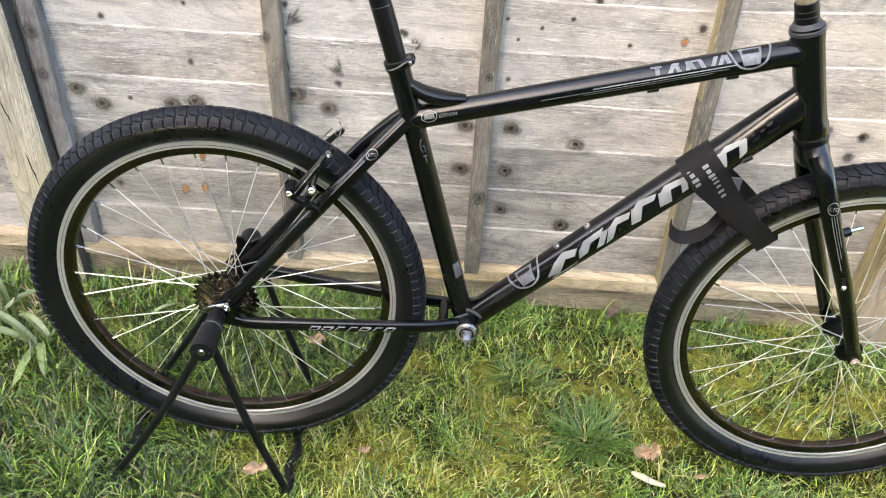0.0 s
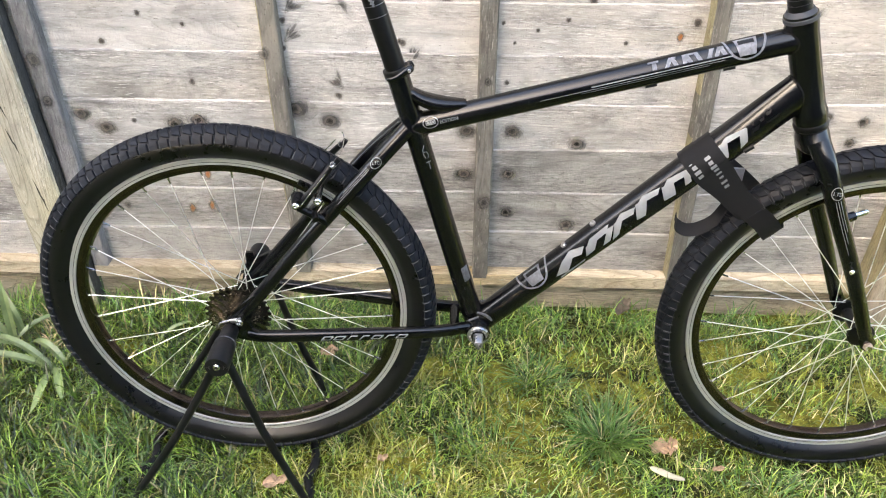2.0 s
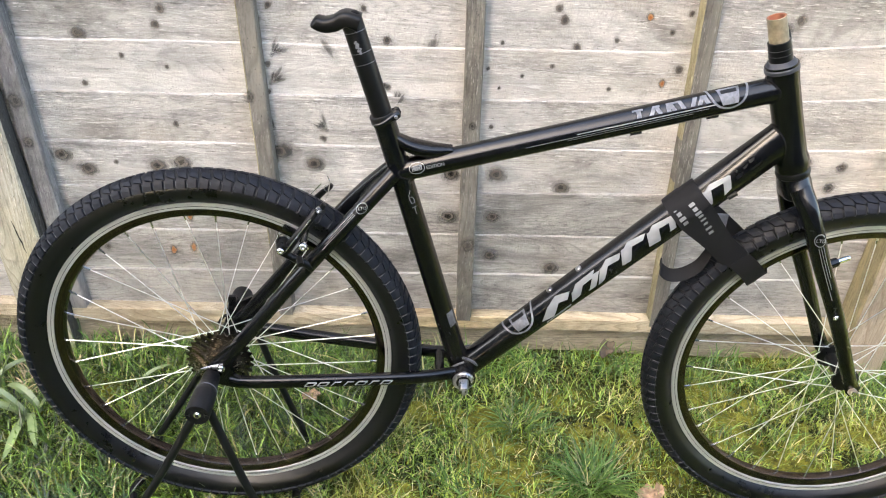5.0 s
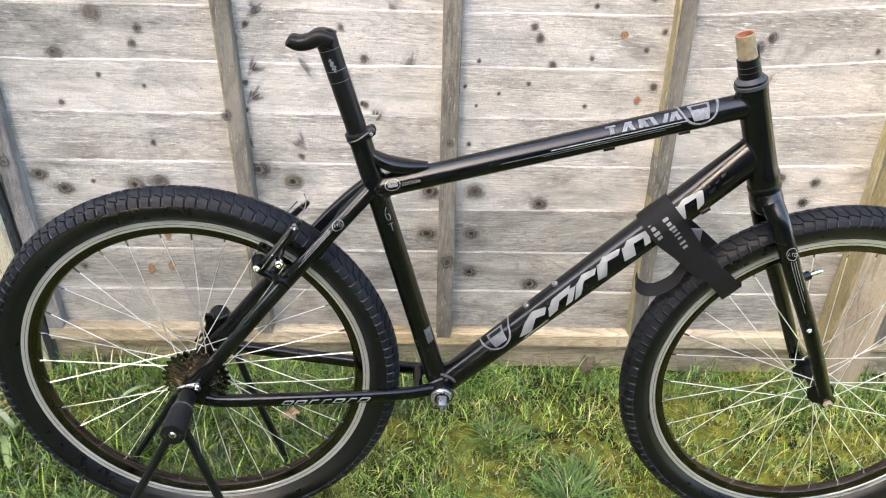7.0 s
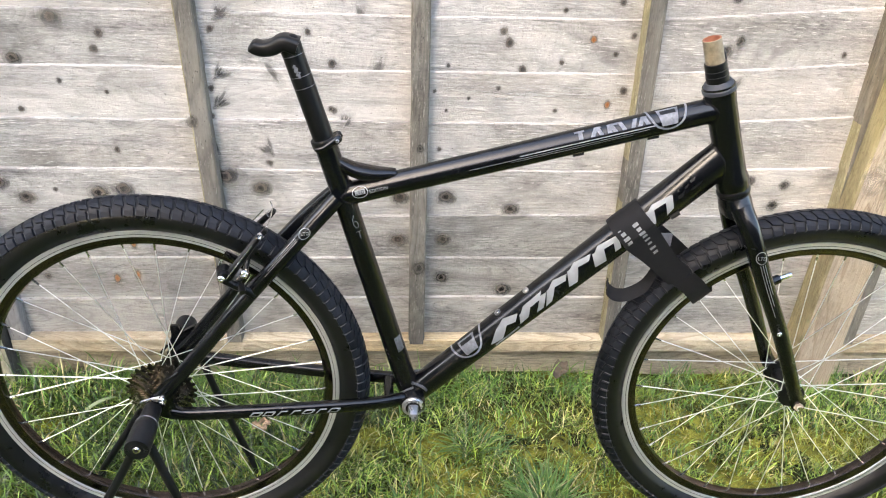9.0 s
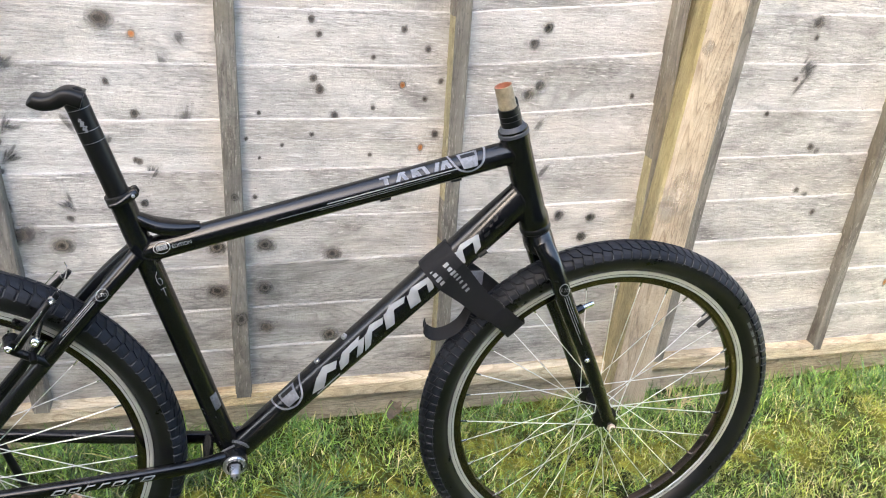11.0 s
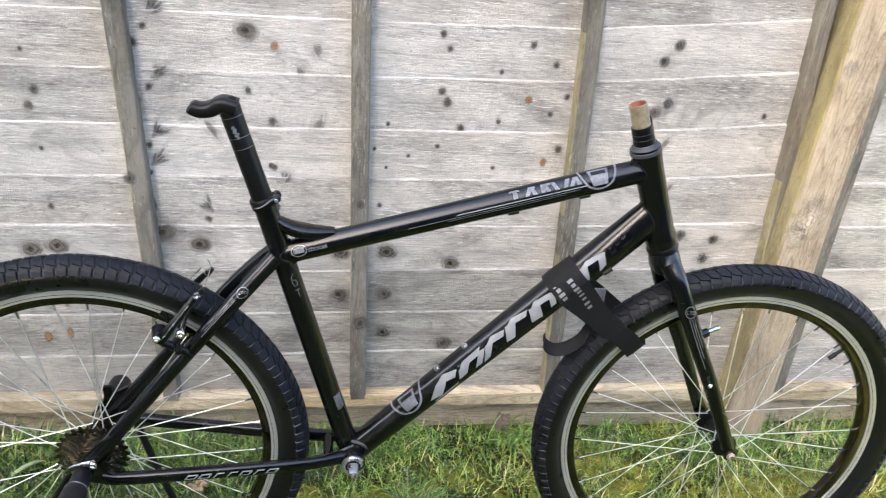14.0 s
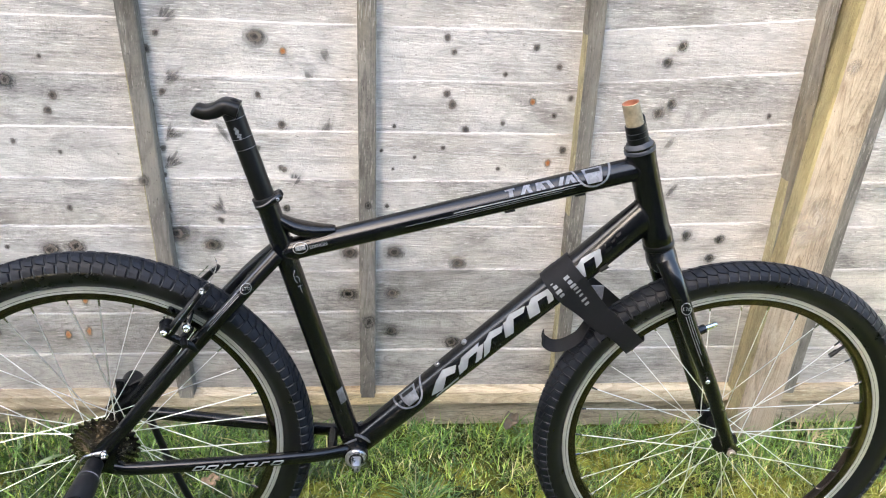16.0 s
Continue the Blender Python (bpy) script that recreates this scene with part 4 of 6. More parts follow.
# cassette: stacked toothed sprockets
def sprocket(bm, y, r, teeth, t=0.0018):
    """A toothed ring, open in the middle."""
    n = teeth * 4
    rows = []
    for yy, inner in ((y - t / 2, 0), (y + t / 2, 0), (y + t / 2, 1), (y - t / 2, 1)):
        ring = []
        for k in range(n):
            a = 2 * math.pi * k / n
            rr = max(0.009, r - 0.0105) if inner else r + (0.0030 if k % 4 in (1, 2) else -0.0026)
            ring.append(bm.verts.new((rr * math.cos(a), yy, rr * math.sin(a))))
        rows.append(ring)
    for i in range(4):
        p, q = rows[i], rows[(i + 1) % 4]
        for k in range(n):
            bm.faces.new((p[k], p[(k + 1) % n], q[(k + 1) % n], q[k]))


for i, teeth in enumerate((28, 24, 21, 18, 16, 14, 13, 11)):
    bm = bmesh.new()
    sprocket(bm, -0.0265 - 0.0042 * i, teeth * 0.00190, teeth)
    part("sprocket", bm, SPROCKET if i else DULL, rear, "oily toothed sprocket of the cassette")
bm = bmesh.new()
sweep(bm, [(0, -0.060, 0), (0, -0.056, 0)], (0.012, 0.014), 24, side=(1, 0, 0))
part("lockring", bm, DULL, rear)
# tyre valve and axle nuts at the front
bm = bmesh.new()
va = radians(44.5)
vd = Vector((math.cos(va), 0, math.sin(va)))
sweep(bm, [vd * 0.262, vd * 0.248, vd * 0.246, vd * 0.232], (0.0030, 0.0030, 0.0042, 0.0040), 12)
vo = part("valve", bm, MATT, front, "black tyre valve with a dust cap")
vo.matrix_basis = pose(0, 0, 0, 0, 205.7, 0)
for s in (-1, 1):
    bm = bmesh.new()
    sweep(bm, [(0, 0.0635 * s, 0), (0, 0.069 * s, 0)], (0.0080, 0.0072), 6, side=(1, 0, 0))
    part("axle_nut", bm, NUT if s < 0 else STEEL, front, "worn steel axle nut" if s < 0 else "")


# ---- transfers and marks on the tubes ----
def surface(a, d, r, drop=(0, -1, 0)):
    """Maps (along, up) on to the camera-side of a round tube."""
    a, d, side = Vector(a), Vector(d).normalized(), Vector(drop)
    u = side.cross(d) * -1
    if u.z < 0:
        u = -u

    def at(s, h, lift=0.0005):
        f = h / r
        return a + d * s + (side * math.cos(f) + u * math.sin(f)) * (r + lift)
    return at


def along(points, radius, side=(0, -1, 0)):
    """As surface(), on a bent tube through the points; radius: at its two ends."""
    pts = arc(points, 6)
    run = [0.0]
    for a, b in zip(pts, pts[1:]):
        run.append(run[-1] + (b - a).length)

    def at(s, h, lift=0.0006):
        i = max(0, min(len(pts) - 2, sum(1 for q in run if q <= s) - 1))
        f = (s - run[i]) / (run[i + 1] - run[i])
        d = (pts[i + 1] - pts[i]).normalized()
        r = radius[0] + (radius[1] - radius[0]) * max(0, min(1, s / run[-1]))
        o = Vector(side)
        o = (o - d * o.dot(d)).normalized()
        u = o.cross(d)
        if u.z < 0 or (abs(u.z) < 0.3 and u.x < 0):
            u = -u
        g = h / r
        return pts[i].lerp(pts[i + 1], f) + (o * math.cos(g) + u * math.sin(g)) * (r + lift)
    return at, run[-1]


def oval(s, h, a, b, n=12):
    return [(s + a * math.cos(2 * math.pi * k / n), h + b * math.sin(2 * math.pi * k / n)) for k in range(n)]


def smooth_path(path, closed, n=5):
    p = [Vector((x, y, 0)) for x, y in path]
    if closed:
        q = p + p[:3]
        out = []
        for i in range(len(p)):
            a, b, c, d = q[i], q[(i + 1) % len(q)], q[(i + 2) % len(q)], q[(i + 3) % len(q)] if i + 3 < len(q) else q[(i + 3) - len(p)]
            for k in range(n):
                t = k / n
                out.append((1 - t) ** 3 / 6 * a + (3 * t ** 3 - 6 * t * t + 4) / 6 * b + (-3 * t ** 3 + 3 * t * t + 3 * t + 1) / 6 * c + t ** 3 / 6 * d)
        return out
    out = []
    for a, b in zip(p, p[1:]):
        k = max(1, int((b - a).length / 0.004))
        out += [a.lerp(b, i / k) for i in range(k)]
    return out + [p[-1]]


def stroke(bm, at, path, width, closed=False, rows=3, lift=0.0005):
    p = smooth_path(path, closed)
    n = len(p)
    lines = []
    for i in range(n):
        d = (p[(i + 1) % n] - p[i - 1]) if closed else (p[min(i + 1, n - 1)] - p[max(i - 1, 0)])
        nrm = Vector((-d.y, d.x, 0)).normalized()
        lines.append([bm.verts.new(at(*(p[i] + nrm * width * (j / rows - 0.5)).xy, lift)) for j in range(rows + 1)])
    for i in range(n if closed else n - 1):
        a, b = lines[i], lines[(i + 1) % n]
        for j in range(rows):
            bm.faces.new((a[j], a[j + 1], b[j + 1], b[j]))


def patch(bm, at, s0, s1, h0, h1, slant=0.0, cols=6, rows=6, lift=0.0005, taper=0.0):
    g = []
    for j in range(rows + 1):
        f = j / rows
        h = h0 + (h1 - h0) * f
        e = taper * (1 - f) * (s1 - s0) / 2
        g.append([bm.verts.new(at(s0 + e + (s1 - s0 - 2 * e) * i / cols + slant * (h - h0), h, lift)) for i in range(cols + 1)])
    for a, b in zip(g, g[1:]):
        for i in range(cols):
            bm.faces.new((a[i], a[i + 1], b[i + 1], b[i]))


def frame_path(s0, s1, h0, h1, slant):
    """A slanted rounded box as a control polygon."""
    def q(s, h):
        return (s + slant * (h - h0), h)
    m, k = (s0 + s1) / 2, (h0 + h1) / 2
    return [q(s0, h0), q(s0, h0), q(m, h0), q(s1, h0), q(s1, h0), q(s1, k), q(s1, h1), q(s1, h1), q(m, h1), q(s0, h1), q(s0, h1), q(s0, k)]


def mark(name, material, parent, draw, label=""):
    bm = bmesh.new()
    draw(bm)
    ob = part(name, bm, material, parent, label)
    return ob


def shield(at, s, h, w, parent, flip=1):
    """Crest: a filled shield inside a curved outline."""
    mark("crest", GREY, parent, lambda b: patch(b, at, s - w * 0.36, s + w * 0.36, h - w * 0.33, h + w * 0.28, 0.0, taper=0.3), "small silver crest")
    mark("crest_bar", MATT, parent, lambda b: patch(b, at, s - w * 0.25, s + w * 0.25, h + w * 0.04, h + w * 0.19, 0.0, 4, 2, 0.0009))
    arc_p = [(s - w * 0.66, h + w * 0.50), (s - w * 0.60, h + w * 0.10), (s - w * 0.40, h - w * 0.30), (s, h - w * 0.46), (s + w * 0.40, h - w * 0.30), (s + w * 0.60, h + w * 0.10), (s + w * 0.66, h + w * 0.50)]
    fine = [tuple(v.xy) for v in arc([(x, y, 0) for x, y in arc_p], 4)]
    mark("crest_outline", GREY, parent, lambda b: stroke(b, at, fine, w * 0.07))


def on_down(s, h, lift=0.0005):
    """As surface(), on the swelling down tube."""
    f = s / DT_L
    r = down_radius(f)
    return down_axis(f) + (Vector((0, -1, 0)) * math.cos(h / r) + DT_U * math.sin(h / r)) * (r + lift)


def quad(b, at, corners, n=5, m=3, lift=0.0005):
    """A four-cornered silver field laid on a tube; corners run round it."""
    p = [Vector((x, y, 0)) for x, y in corners]
    g = [[b.verts.new(at(*p[0].lerp(p[1], i / n).lerp(p[3].lerp(p[2], i / n), j / m).xy, lift)) for i in range(n + 1)] for j in range(m + 1)]
    for q, r in zip(g, g[1:]):
        for i in range(n):
            b.faces.new((q[i], q[i + 1], r[i + 1], r[i]))


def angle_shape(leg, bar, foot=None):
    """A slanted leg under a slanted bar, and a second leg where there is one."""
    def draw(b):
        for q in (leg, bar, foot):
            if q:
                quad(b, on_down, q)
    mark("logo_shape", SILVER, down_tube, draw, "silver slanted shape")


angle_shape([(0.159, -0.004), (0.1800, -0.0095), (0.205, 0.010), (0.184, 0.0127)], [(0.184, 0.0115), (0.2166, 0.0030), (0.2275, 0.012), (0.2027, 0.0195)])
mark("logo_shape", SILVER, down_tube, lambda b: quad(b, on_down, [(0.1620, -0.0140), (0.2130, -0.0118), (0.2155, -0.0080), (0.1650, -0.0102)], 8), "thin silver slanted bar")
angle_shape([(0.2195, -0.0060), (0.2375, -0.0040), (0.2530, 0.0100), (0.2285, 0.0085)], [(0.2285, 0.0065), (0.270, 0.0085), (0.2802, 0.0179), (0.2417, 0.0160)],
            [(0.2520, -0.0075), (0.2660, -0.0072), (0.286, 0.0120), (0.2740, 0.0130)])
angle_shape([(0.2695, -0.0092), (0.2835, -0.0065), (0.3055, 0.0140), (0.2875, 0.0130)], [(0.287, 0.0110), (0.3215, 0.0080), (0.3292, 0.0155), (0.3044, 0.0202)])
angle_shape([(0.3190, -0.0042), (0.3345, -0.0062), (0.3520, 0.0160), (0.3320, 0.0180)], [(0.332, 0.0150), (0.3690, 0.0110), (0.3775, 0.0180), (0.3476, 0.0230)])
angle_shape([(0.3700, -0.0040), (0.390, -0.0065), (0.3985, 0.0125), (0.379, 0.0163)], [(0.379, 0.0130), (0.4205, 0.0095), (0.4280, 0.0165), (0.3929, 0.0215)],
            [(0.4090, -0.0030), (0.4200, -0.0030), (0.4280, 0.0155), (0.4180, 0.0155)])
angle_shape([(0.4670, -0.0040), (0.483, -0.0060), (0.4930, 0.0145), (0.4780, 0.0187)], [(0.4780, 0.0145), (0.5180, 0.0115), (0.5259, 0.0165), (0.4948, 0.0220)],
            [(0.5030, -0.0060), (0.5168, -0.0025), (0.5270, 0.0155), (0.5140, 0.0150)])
shield(on_down, 0.129, 0.0215, 0.047, down_tube)
on_top = surface(TT_A, TT_B - TT_A, 0.0183)
for s0, lean in ((0.352, 0.05), (0.369, 0.55), (0.382, -0.40), (0.394, 0.05), (0.402, -0.45), (0.415, -0.40), (0.427, 0.45), (0.437, 0.50), (0.449, -0.40)):
    mark("logo_shape", GREY, top_tube, lambda b, s0=s0, lean=lean: patch(b, on_top, s0, s0 + 0.0062, 0.0080, 0.0215, lean, 2, 4), "worn grey transfer bar")
for s0, s1 in ((0.347, 0.362), (0.376, 0.386), (0.397, 0.410), (0.443, 0.452)):
    mark("logo_shape", GREY, top_tube, lambda b, s0=s0, s1=s1: patch(b, on_top, s0, s1, 0.0180, 0.0215, 0.0, 3, 1, 0.0007), "worn grey transfer bar")
shield(on_top, 0.482, 0.0150, 0.044, top_tube)
for h, s0, s1, w in ((0.0040, 0.265, 0.462, 0.0016), (0.0006, 0.19, 0.452, 0.0008), (-0.0022, 0.25, 0.43, 0.0006)):
    mark("pinstripe", SILVER if w > 0.001 else GREY, top_tube, lambda b, h=h, s0=s0, s1=s1, w=w: stroke(b, on_top, [(s0, h), (s1, h)], w, rows=1))


def lettering(name, text, at, s, h, size, material, parent, turn=None):
    """Small upright lettering laid on a tube; turn: how text right and text up run in (along, up)."""
    cu = bpy.data.curves.new(name, "FONT")
    cu.body, cu.size = text, size
    ob = bpy.data.objects.new(name, cu)
    scene.collection.objects.link(ob)
    me = bpy.data.meshes.new_from_object(ob.evaluated_get(bpy.context.evaluated_depsgraph_get()))
    bpy.data.objects.remove(ob)
    for v in me.vertices:
        if turn is None:
            v.co = at(s + v.co.x, h + v.co.y, 0.0009)
        else:
            tx, ty = v.co.x - size * 0.85, v.co.y - size * 0.35
            v.co = at(s + tx * turn[0] + ty * turn[1], h + tx * turn[2] + ty * turn[3], 0.0011)
    me.materials.clear()
    me.materials.append(material)
    o = new(name, me)
    o.parent = parent
    return o


on_tt0 = surface(TT_A, TT_B - TT_A, 0.0176)
mark("badge_ring", SILVER, top_tube, lambda b: stroke(b, on_tt0, oval(0.029, 0.0048, 0.0115, 0.0085, 16), 0.0010, True), "thin oval ring")
mark("badge_ground", SILVER, top_tube, lambda b: patch(b, on_tt0, 0.0215, 0.0365, 0.0015, 0.0085, 0, 4, 4))
lettering("badge_letters", "LTD", on_tt0, 0.0222, 0.0024, 0.0072, MATT, top_tube)
lettering("edition_letters", "EDITION", on_tt0, 0.0425, 0.0006, 0.0070, SILVER, top_tube)

stay_near = [o for o in bike.children if o.name.startswith("seat_stay")][0]
on_stay, _ = along([(0.284, -0.020, 0.700), (0.2234, -0.042, 0.634), (0.132, -0.052, 0.523), (0.047, -0.060, 0.414), (-0.002, -0.064, 0.358)], (0.0120, 0.0108))
mark("badge_ring", SILVER, stay_near, lambda b: stroke(b, on_stay, oval(0.068, 0.003, 0.0090, 0.0075), 0.0010, True))
ca, sa2 = math.cos(radians(40)), math.sin(radians(40))
lettering("badge_letters", "LTD", on_stay, 0.068, 0.003, 0.0066, SILVER, stay_near, (-ca, -sa2, -sa2, ca))
for h in (0.0085, 0.0060, 0.0035):
    mark("pinstripe", SILVER, stay_near, lambda b, h=h: stroke(b, on_stay, [(0.082, h), (0.170 - h * 4, h)], 0.0007, rows=1))
cs_near = [o for o in bike.children if o.name.startswith("chain_stay")][0]
on_cs, _ = along([(0.024, -0.064, 0.338), (0.060, -0.063, 0.334), (0.200, -0.058, 0.340), (0.330, -0.044, 0.3405), (0.392, -0.026, 0.338)], (0.0098, 0.0098))
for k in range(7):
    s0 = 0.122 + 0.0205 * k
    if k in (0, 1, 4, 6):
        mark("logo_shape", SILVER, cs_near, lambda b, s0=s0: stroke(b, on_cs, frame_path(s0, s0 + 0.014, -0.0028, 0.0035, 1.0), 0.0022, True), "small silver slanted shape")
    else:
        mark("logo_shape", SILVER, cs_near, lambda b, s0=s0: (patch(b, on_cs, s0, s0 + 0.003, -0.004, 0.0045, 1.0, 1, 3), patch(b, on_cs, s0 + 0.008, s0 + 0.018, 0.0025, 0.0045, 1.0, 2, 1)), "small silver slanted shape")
leg_near = [o for o in bike.children if o.name.startswith("fork_leg")][0]
on_leg, _ = along([FC - ha * 0.012 + Vector((0, -0.026, 0)), (0.901, -0.046, 0.672), (0.933, -0.055, 0.602), (0.990, -0.060, 0.493), (1.045, -0.062, 0.377)], (0.0165, 0.0110))
mark("badge_ring", SILVER, leg_near, lambda b: stroke(b, on_leg, oval(0.078, 0.0015, 0.0105, 0.0085), 0.0011, True))
cb, sb = math.cos(radians(62)), math.sin(radians(62))
lettering("badge_letters", "LTD", on_leg, 0.078, 0.0015, 0.0078, SILVER, leg_near, (cb, -sb, sb, cb))
for h in (-0.003, 0.0005, 0.004):
    mark("pinstripe", SILVER, leg_near, lambda b, h=h: stroke(b, on_leg, [(0.090, h), (0.170 - h * 6, h)], 0.0008, rows=1))
bm = bmesh.new()
bolt(bm, (0.975, -0.0735, 0.511), (0.1, -1, 0.1), 0.0040, 0.003)
bpart("leg_bolt", bm, STEEL)
on_head = surface(HT_B, HT_T - HT_B, 0.0217)
for q0, q1, hh in ((0.092, 0.097, 0.0285), (0.098, 0.1035, 0.0295), (0.106, 0.110, 0.0280)):
    mark("paint_scratch", SILVER, head_tube, lambda b, q0=q0, q1=q1, hh=hh: patch(b, on_head, q0, q1, hh, hh + 0.0022, 0.4, 2, 2), "chip of missing paint")
# pale scribbles and scuffs on the seat tube
on_seat = surface((0.399, 0, 0.347), ST_T - SEAT_A, 0.0174)
for path in ([(0.337, 0.0085), (0.330, 0.0045), (0.322, 0.0040), (0.316, 0.0060), (0.316, 0.0095), (0.321, 0.0110), (0.326, 0.0090), (0.326, 0.0060)], [(0.309, 0.004), (0.309, 0.012)], [(0.310, 0.008), (0.297, 0.008)]):
    mark("paint_scratch", SILVER, seat_tube, lambda b, path=path: stroke(b, on_seat, path, 0.0008, rows=1), "pale scratched pen mark")
mark("worn_sticker", SCUFF, seat_tube, lambda b: patch(b, on_seat, 0.080, 0.108, 0.006, 0.019, 0.1), "worn grey sticker")
for s, h in ((0.1994, 0.0340), (0.2588, 0.0350)):
    bm = bmesh.new()
    p = on_down(s, h, 0.0)
    bolt(bm, p, p - (DT_A + (DT_B - DT_A).normalized() * s), 0.0050, 0.0042)
    bpart("bottle_bolt", bm, SPINDLE, "dull steel bottle-cage bolt")
for q0, q1, h0, h1 in ((0.528, 0.541, 0.004, 0.009), (0.545, 0.553, 0.011, 0.014), (0.556, 0.566, 0.013, 0.017), (0.550, 0.572, 0.003, 0.006), (0.534, 0.537, 0.013, 0.016), (0.560, 0.564, 0.020, 0.022)):
    mark("paint_chip", MATT, down_tube, lambda b, q0=q0, q1=q1, h0=h0, h1=h1: patch(b, on_down, q0, q1, h0, h1, 0.6, 3, 2, taper=0.4), "dull black chip in the gloss")
bm = bmesh.new()
p = on_down(0.512, -0.018, 0.0)
sweep(bm, [p + Vector((-0.006, 0, -0.005)), p + Vector((0.006, 0, 0.004))], 0.0042, 10)
bpart("cable_guide", bm, MATT)
for s in (0.35, 0.46):
    bm = bmesh.new()
    p = on_top(s, -0.026, 0.0)
    sweep(bm, [p + Vector((-0.008, 0, -0.003)), p + Vector((0.008, 0, 0.001))], 0.0032, 10)
    bpart("cable_guide", bm, MATT)

# ---- rear brake ----
for sgn in (-1, 1):
    up = 0.009 if sgn < 0 else -0.004
    bm = bmesh.new()
    pts = arc([(0.128, 0.060 * sgn, 0.578 + up), (0.140, 0.064 * sgn, 0.597 + up), (0.156, 0.058 * sgn, 0.618 + up), (0.172, 0.049 * sgn, 0.638 + up), (0.180, 0.046 * sgn, 0.646 + up)], 4)
    sweep(bm, pts, [0.0074 - 0.0036 * i / (len(pts) - 1) for i in range(len(pts))], 12, 0.8)
    sweep(bm, [(0.120, 0.050 * sgn, 0.586 + up), (0.124, 0.070 * sgn, 0.582 + up)], (0.0105, 0.0095), 16, side=(1, 0, 0))
    arm = bpart("brake_arm", bm, MATT, "black rim brake arm")
    bm = bmesh.new()
    sweep(bm, arc([(0.122, 0.060 * sgn, 0.582), (0.140, 0.060 * sgn, 0.572), (0.156, 0.058 * sgn, 0.562), (0.162, 0.056 * sgn, 0.554)], 3), 0.0062, 12, 0.9)
    sweep(bm, [(0.146, 0.060 * sgn, 0.574), (0.150, 0.074 * sgn, 0.570)], 0.0050, 12, side=(1, 0, 0))
    bpart("pivot_bracket", bm, MATT)
    bm = bmesh.new()
    bolt(bm, (0.121, 0.070 * sgn, 0.583 + up), (0, sgn, 0), 0.0052, 0.006)
    bpart("pivot_bolt", bm, STEEL)
    bm = bmesh.new()
    bolt(bm, (0.154, 0.068 * sgn, 0.600), (0, sgn, 0), 0.0066, 0.008)
    bpart("pad_bolt", bm, STEEL)
    bm = bmesh.new()
    bolt(bm, (0.176, 0.050 * sgn, 0.642 + up), (0, -1, 0.3), 0.0055, 0.007)
    bpart("cable_bolt", bm, STEEL)
    bm = bmesh.new()
    box(bm, (-0.019, -0.004, -0.0040), (0.019, 0.004, 0.0040), 0.002)
    bmesh.ops.transform(bm, matrix=pose(0.133, 0.019 * sgn, 0.595, 0, 29, 0), verts=bm.verts)
    bpart("brake_pad", bm, RUBBER)
    bm = bmesh.new()
    box(bm, (-0.0038, -0.004, -0.0075), (0.0038, 0.004, 0.0065), 0.0015)
    bmesh.ops.transform(bm, matrix=pose(0.180, 0.047 * sgn, 0.645 + up, 0, 35, 0), verts=bm.verts)
    bpart("cable_clamp", bm, MATT)
    bm = bmesh.new()
    sweep(bm, [(0.152, 0.020 * sgn, 0.602), (0.154, 0.066 * sgn, 0.600)], 0.0042, 10, side=(1, 0, 0))
    bpart("pad_stud", bm, STEEL)
    bm = bmesh.new()
    sweep(bm, arc([(0.122, 0.062 * sgn, 0.578), (0.134, 0.072 * sgn, 0.600), (0.165, 0.060 * sgn, 0.640)], 5), 0.0010, 6)
    bpart("brake_spring", bm, STEEL)
bm = bmesh.new()
sweep(bm, arc([(0.177, -0.054, 0.652), (0.182, 0.0, 0.650), (0.180, 0.050, 0.648), (0.176, 0.056, 0.656)], 5), 0.0009, 6)
bpart("brake_cable", bm, STEEL, "frayed bare end of brake cable")

# ---- repair stand under the rear axle ----
stand = root("bike_stand", (0, 0, 0), "black tubular repair stand holding the rear axle", "bike stand")
for sgn in (-1, 1):
    bm = bmesh.new()
    prof = ((0.073, 0.0135), (0.088, 0.0140), (0.108, 0.0155), (0.110, 0.0170), (0.122, 0.0185), (0.160, 0.0192), (0.166, 0.0180), (0.1665, 0.011), (0.163, 0.010))
    sweep(bm, [(-0.002, y * sgn, 0.352) for y, _ in prof], [r for _, r in prof], 32, side=(1, 0, 0))
    grip = part("axle_holder", bm, FOAM, stand, "black rubber-coated axle holder")
    bm = bmesh.new()
    sweep(bm, [(-0.002, y * sgn, 0.352) for y in (0.1093, 0.1107)], 0.0176, 32, side=(1, 0, 0))
    part("holder_ring", bm, GREY, grip)
    bm = bmesh.new()
    bolt(bm, (-0.002, 0.162 * sgn, 0.352), (0, sgn, 0), 0.0062, 0.006)
    part("holder_screw", bm, STEEL, grip, "bright socket screw")
    bm = bmesh.new()
    sweep(bm, [(-0.026, 0.073 * sgn, 0.352), (-0.016, 0.074 * sgn, 0.366), (0.0, 0.075 * sgn, 0.372), (0.018, 0.075 * sgn, 0.374)], (0.0022, 0.0030, 0.0034, 0.0055), 12, 0.7)
    part("axle_claw", bm, SPINDLE if sgn < 0 else MATT, stand, "bare aluminium claw over the axle" if sgn < 0 else "")
    bm = bmesh.new()
    bolt(bm, (0.016, 0.078 * sgn, 0.374), (0, sgn, 0), 0.0066, 0.006)
    part("claw_bolt", bm, STEEL, stand)
    for xf in (-0.193, 0.112):
        bm = bmesh.new()
        k = -1 if xf < 0 else 1
        sweep(bm, arc([(0.010 * k, 0.142 * sgn, 0.338), (xf * 0.5, 0.141 * sgn, 0.175), (xf, 0.138 * sgn, 0.016)], 4), 0.0068, 14)
        part("leg", bm, FOAM, stand)
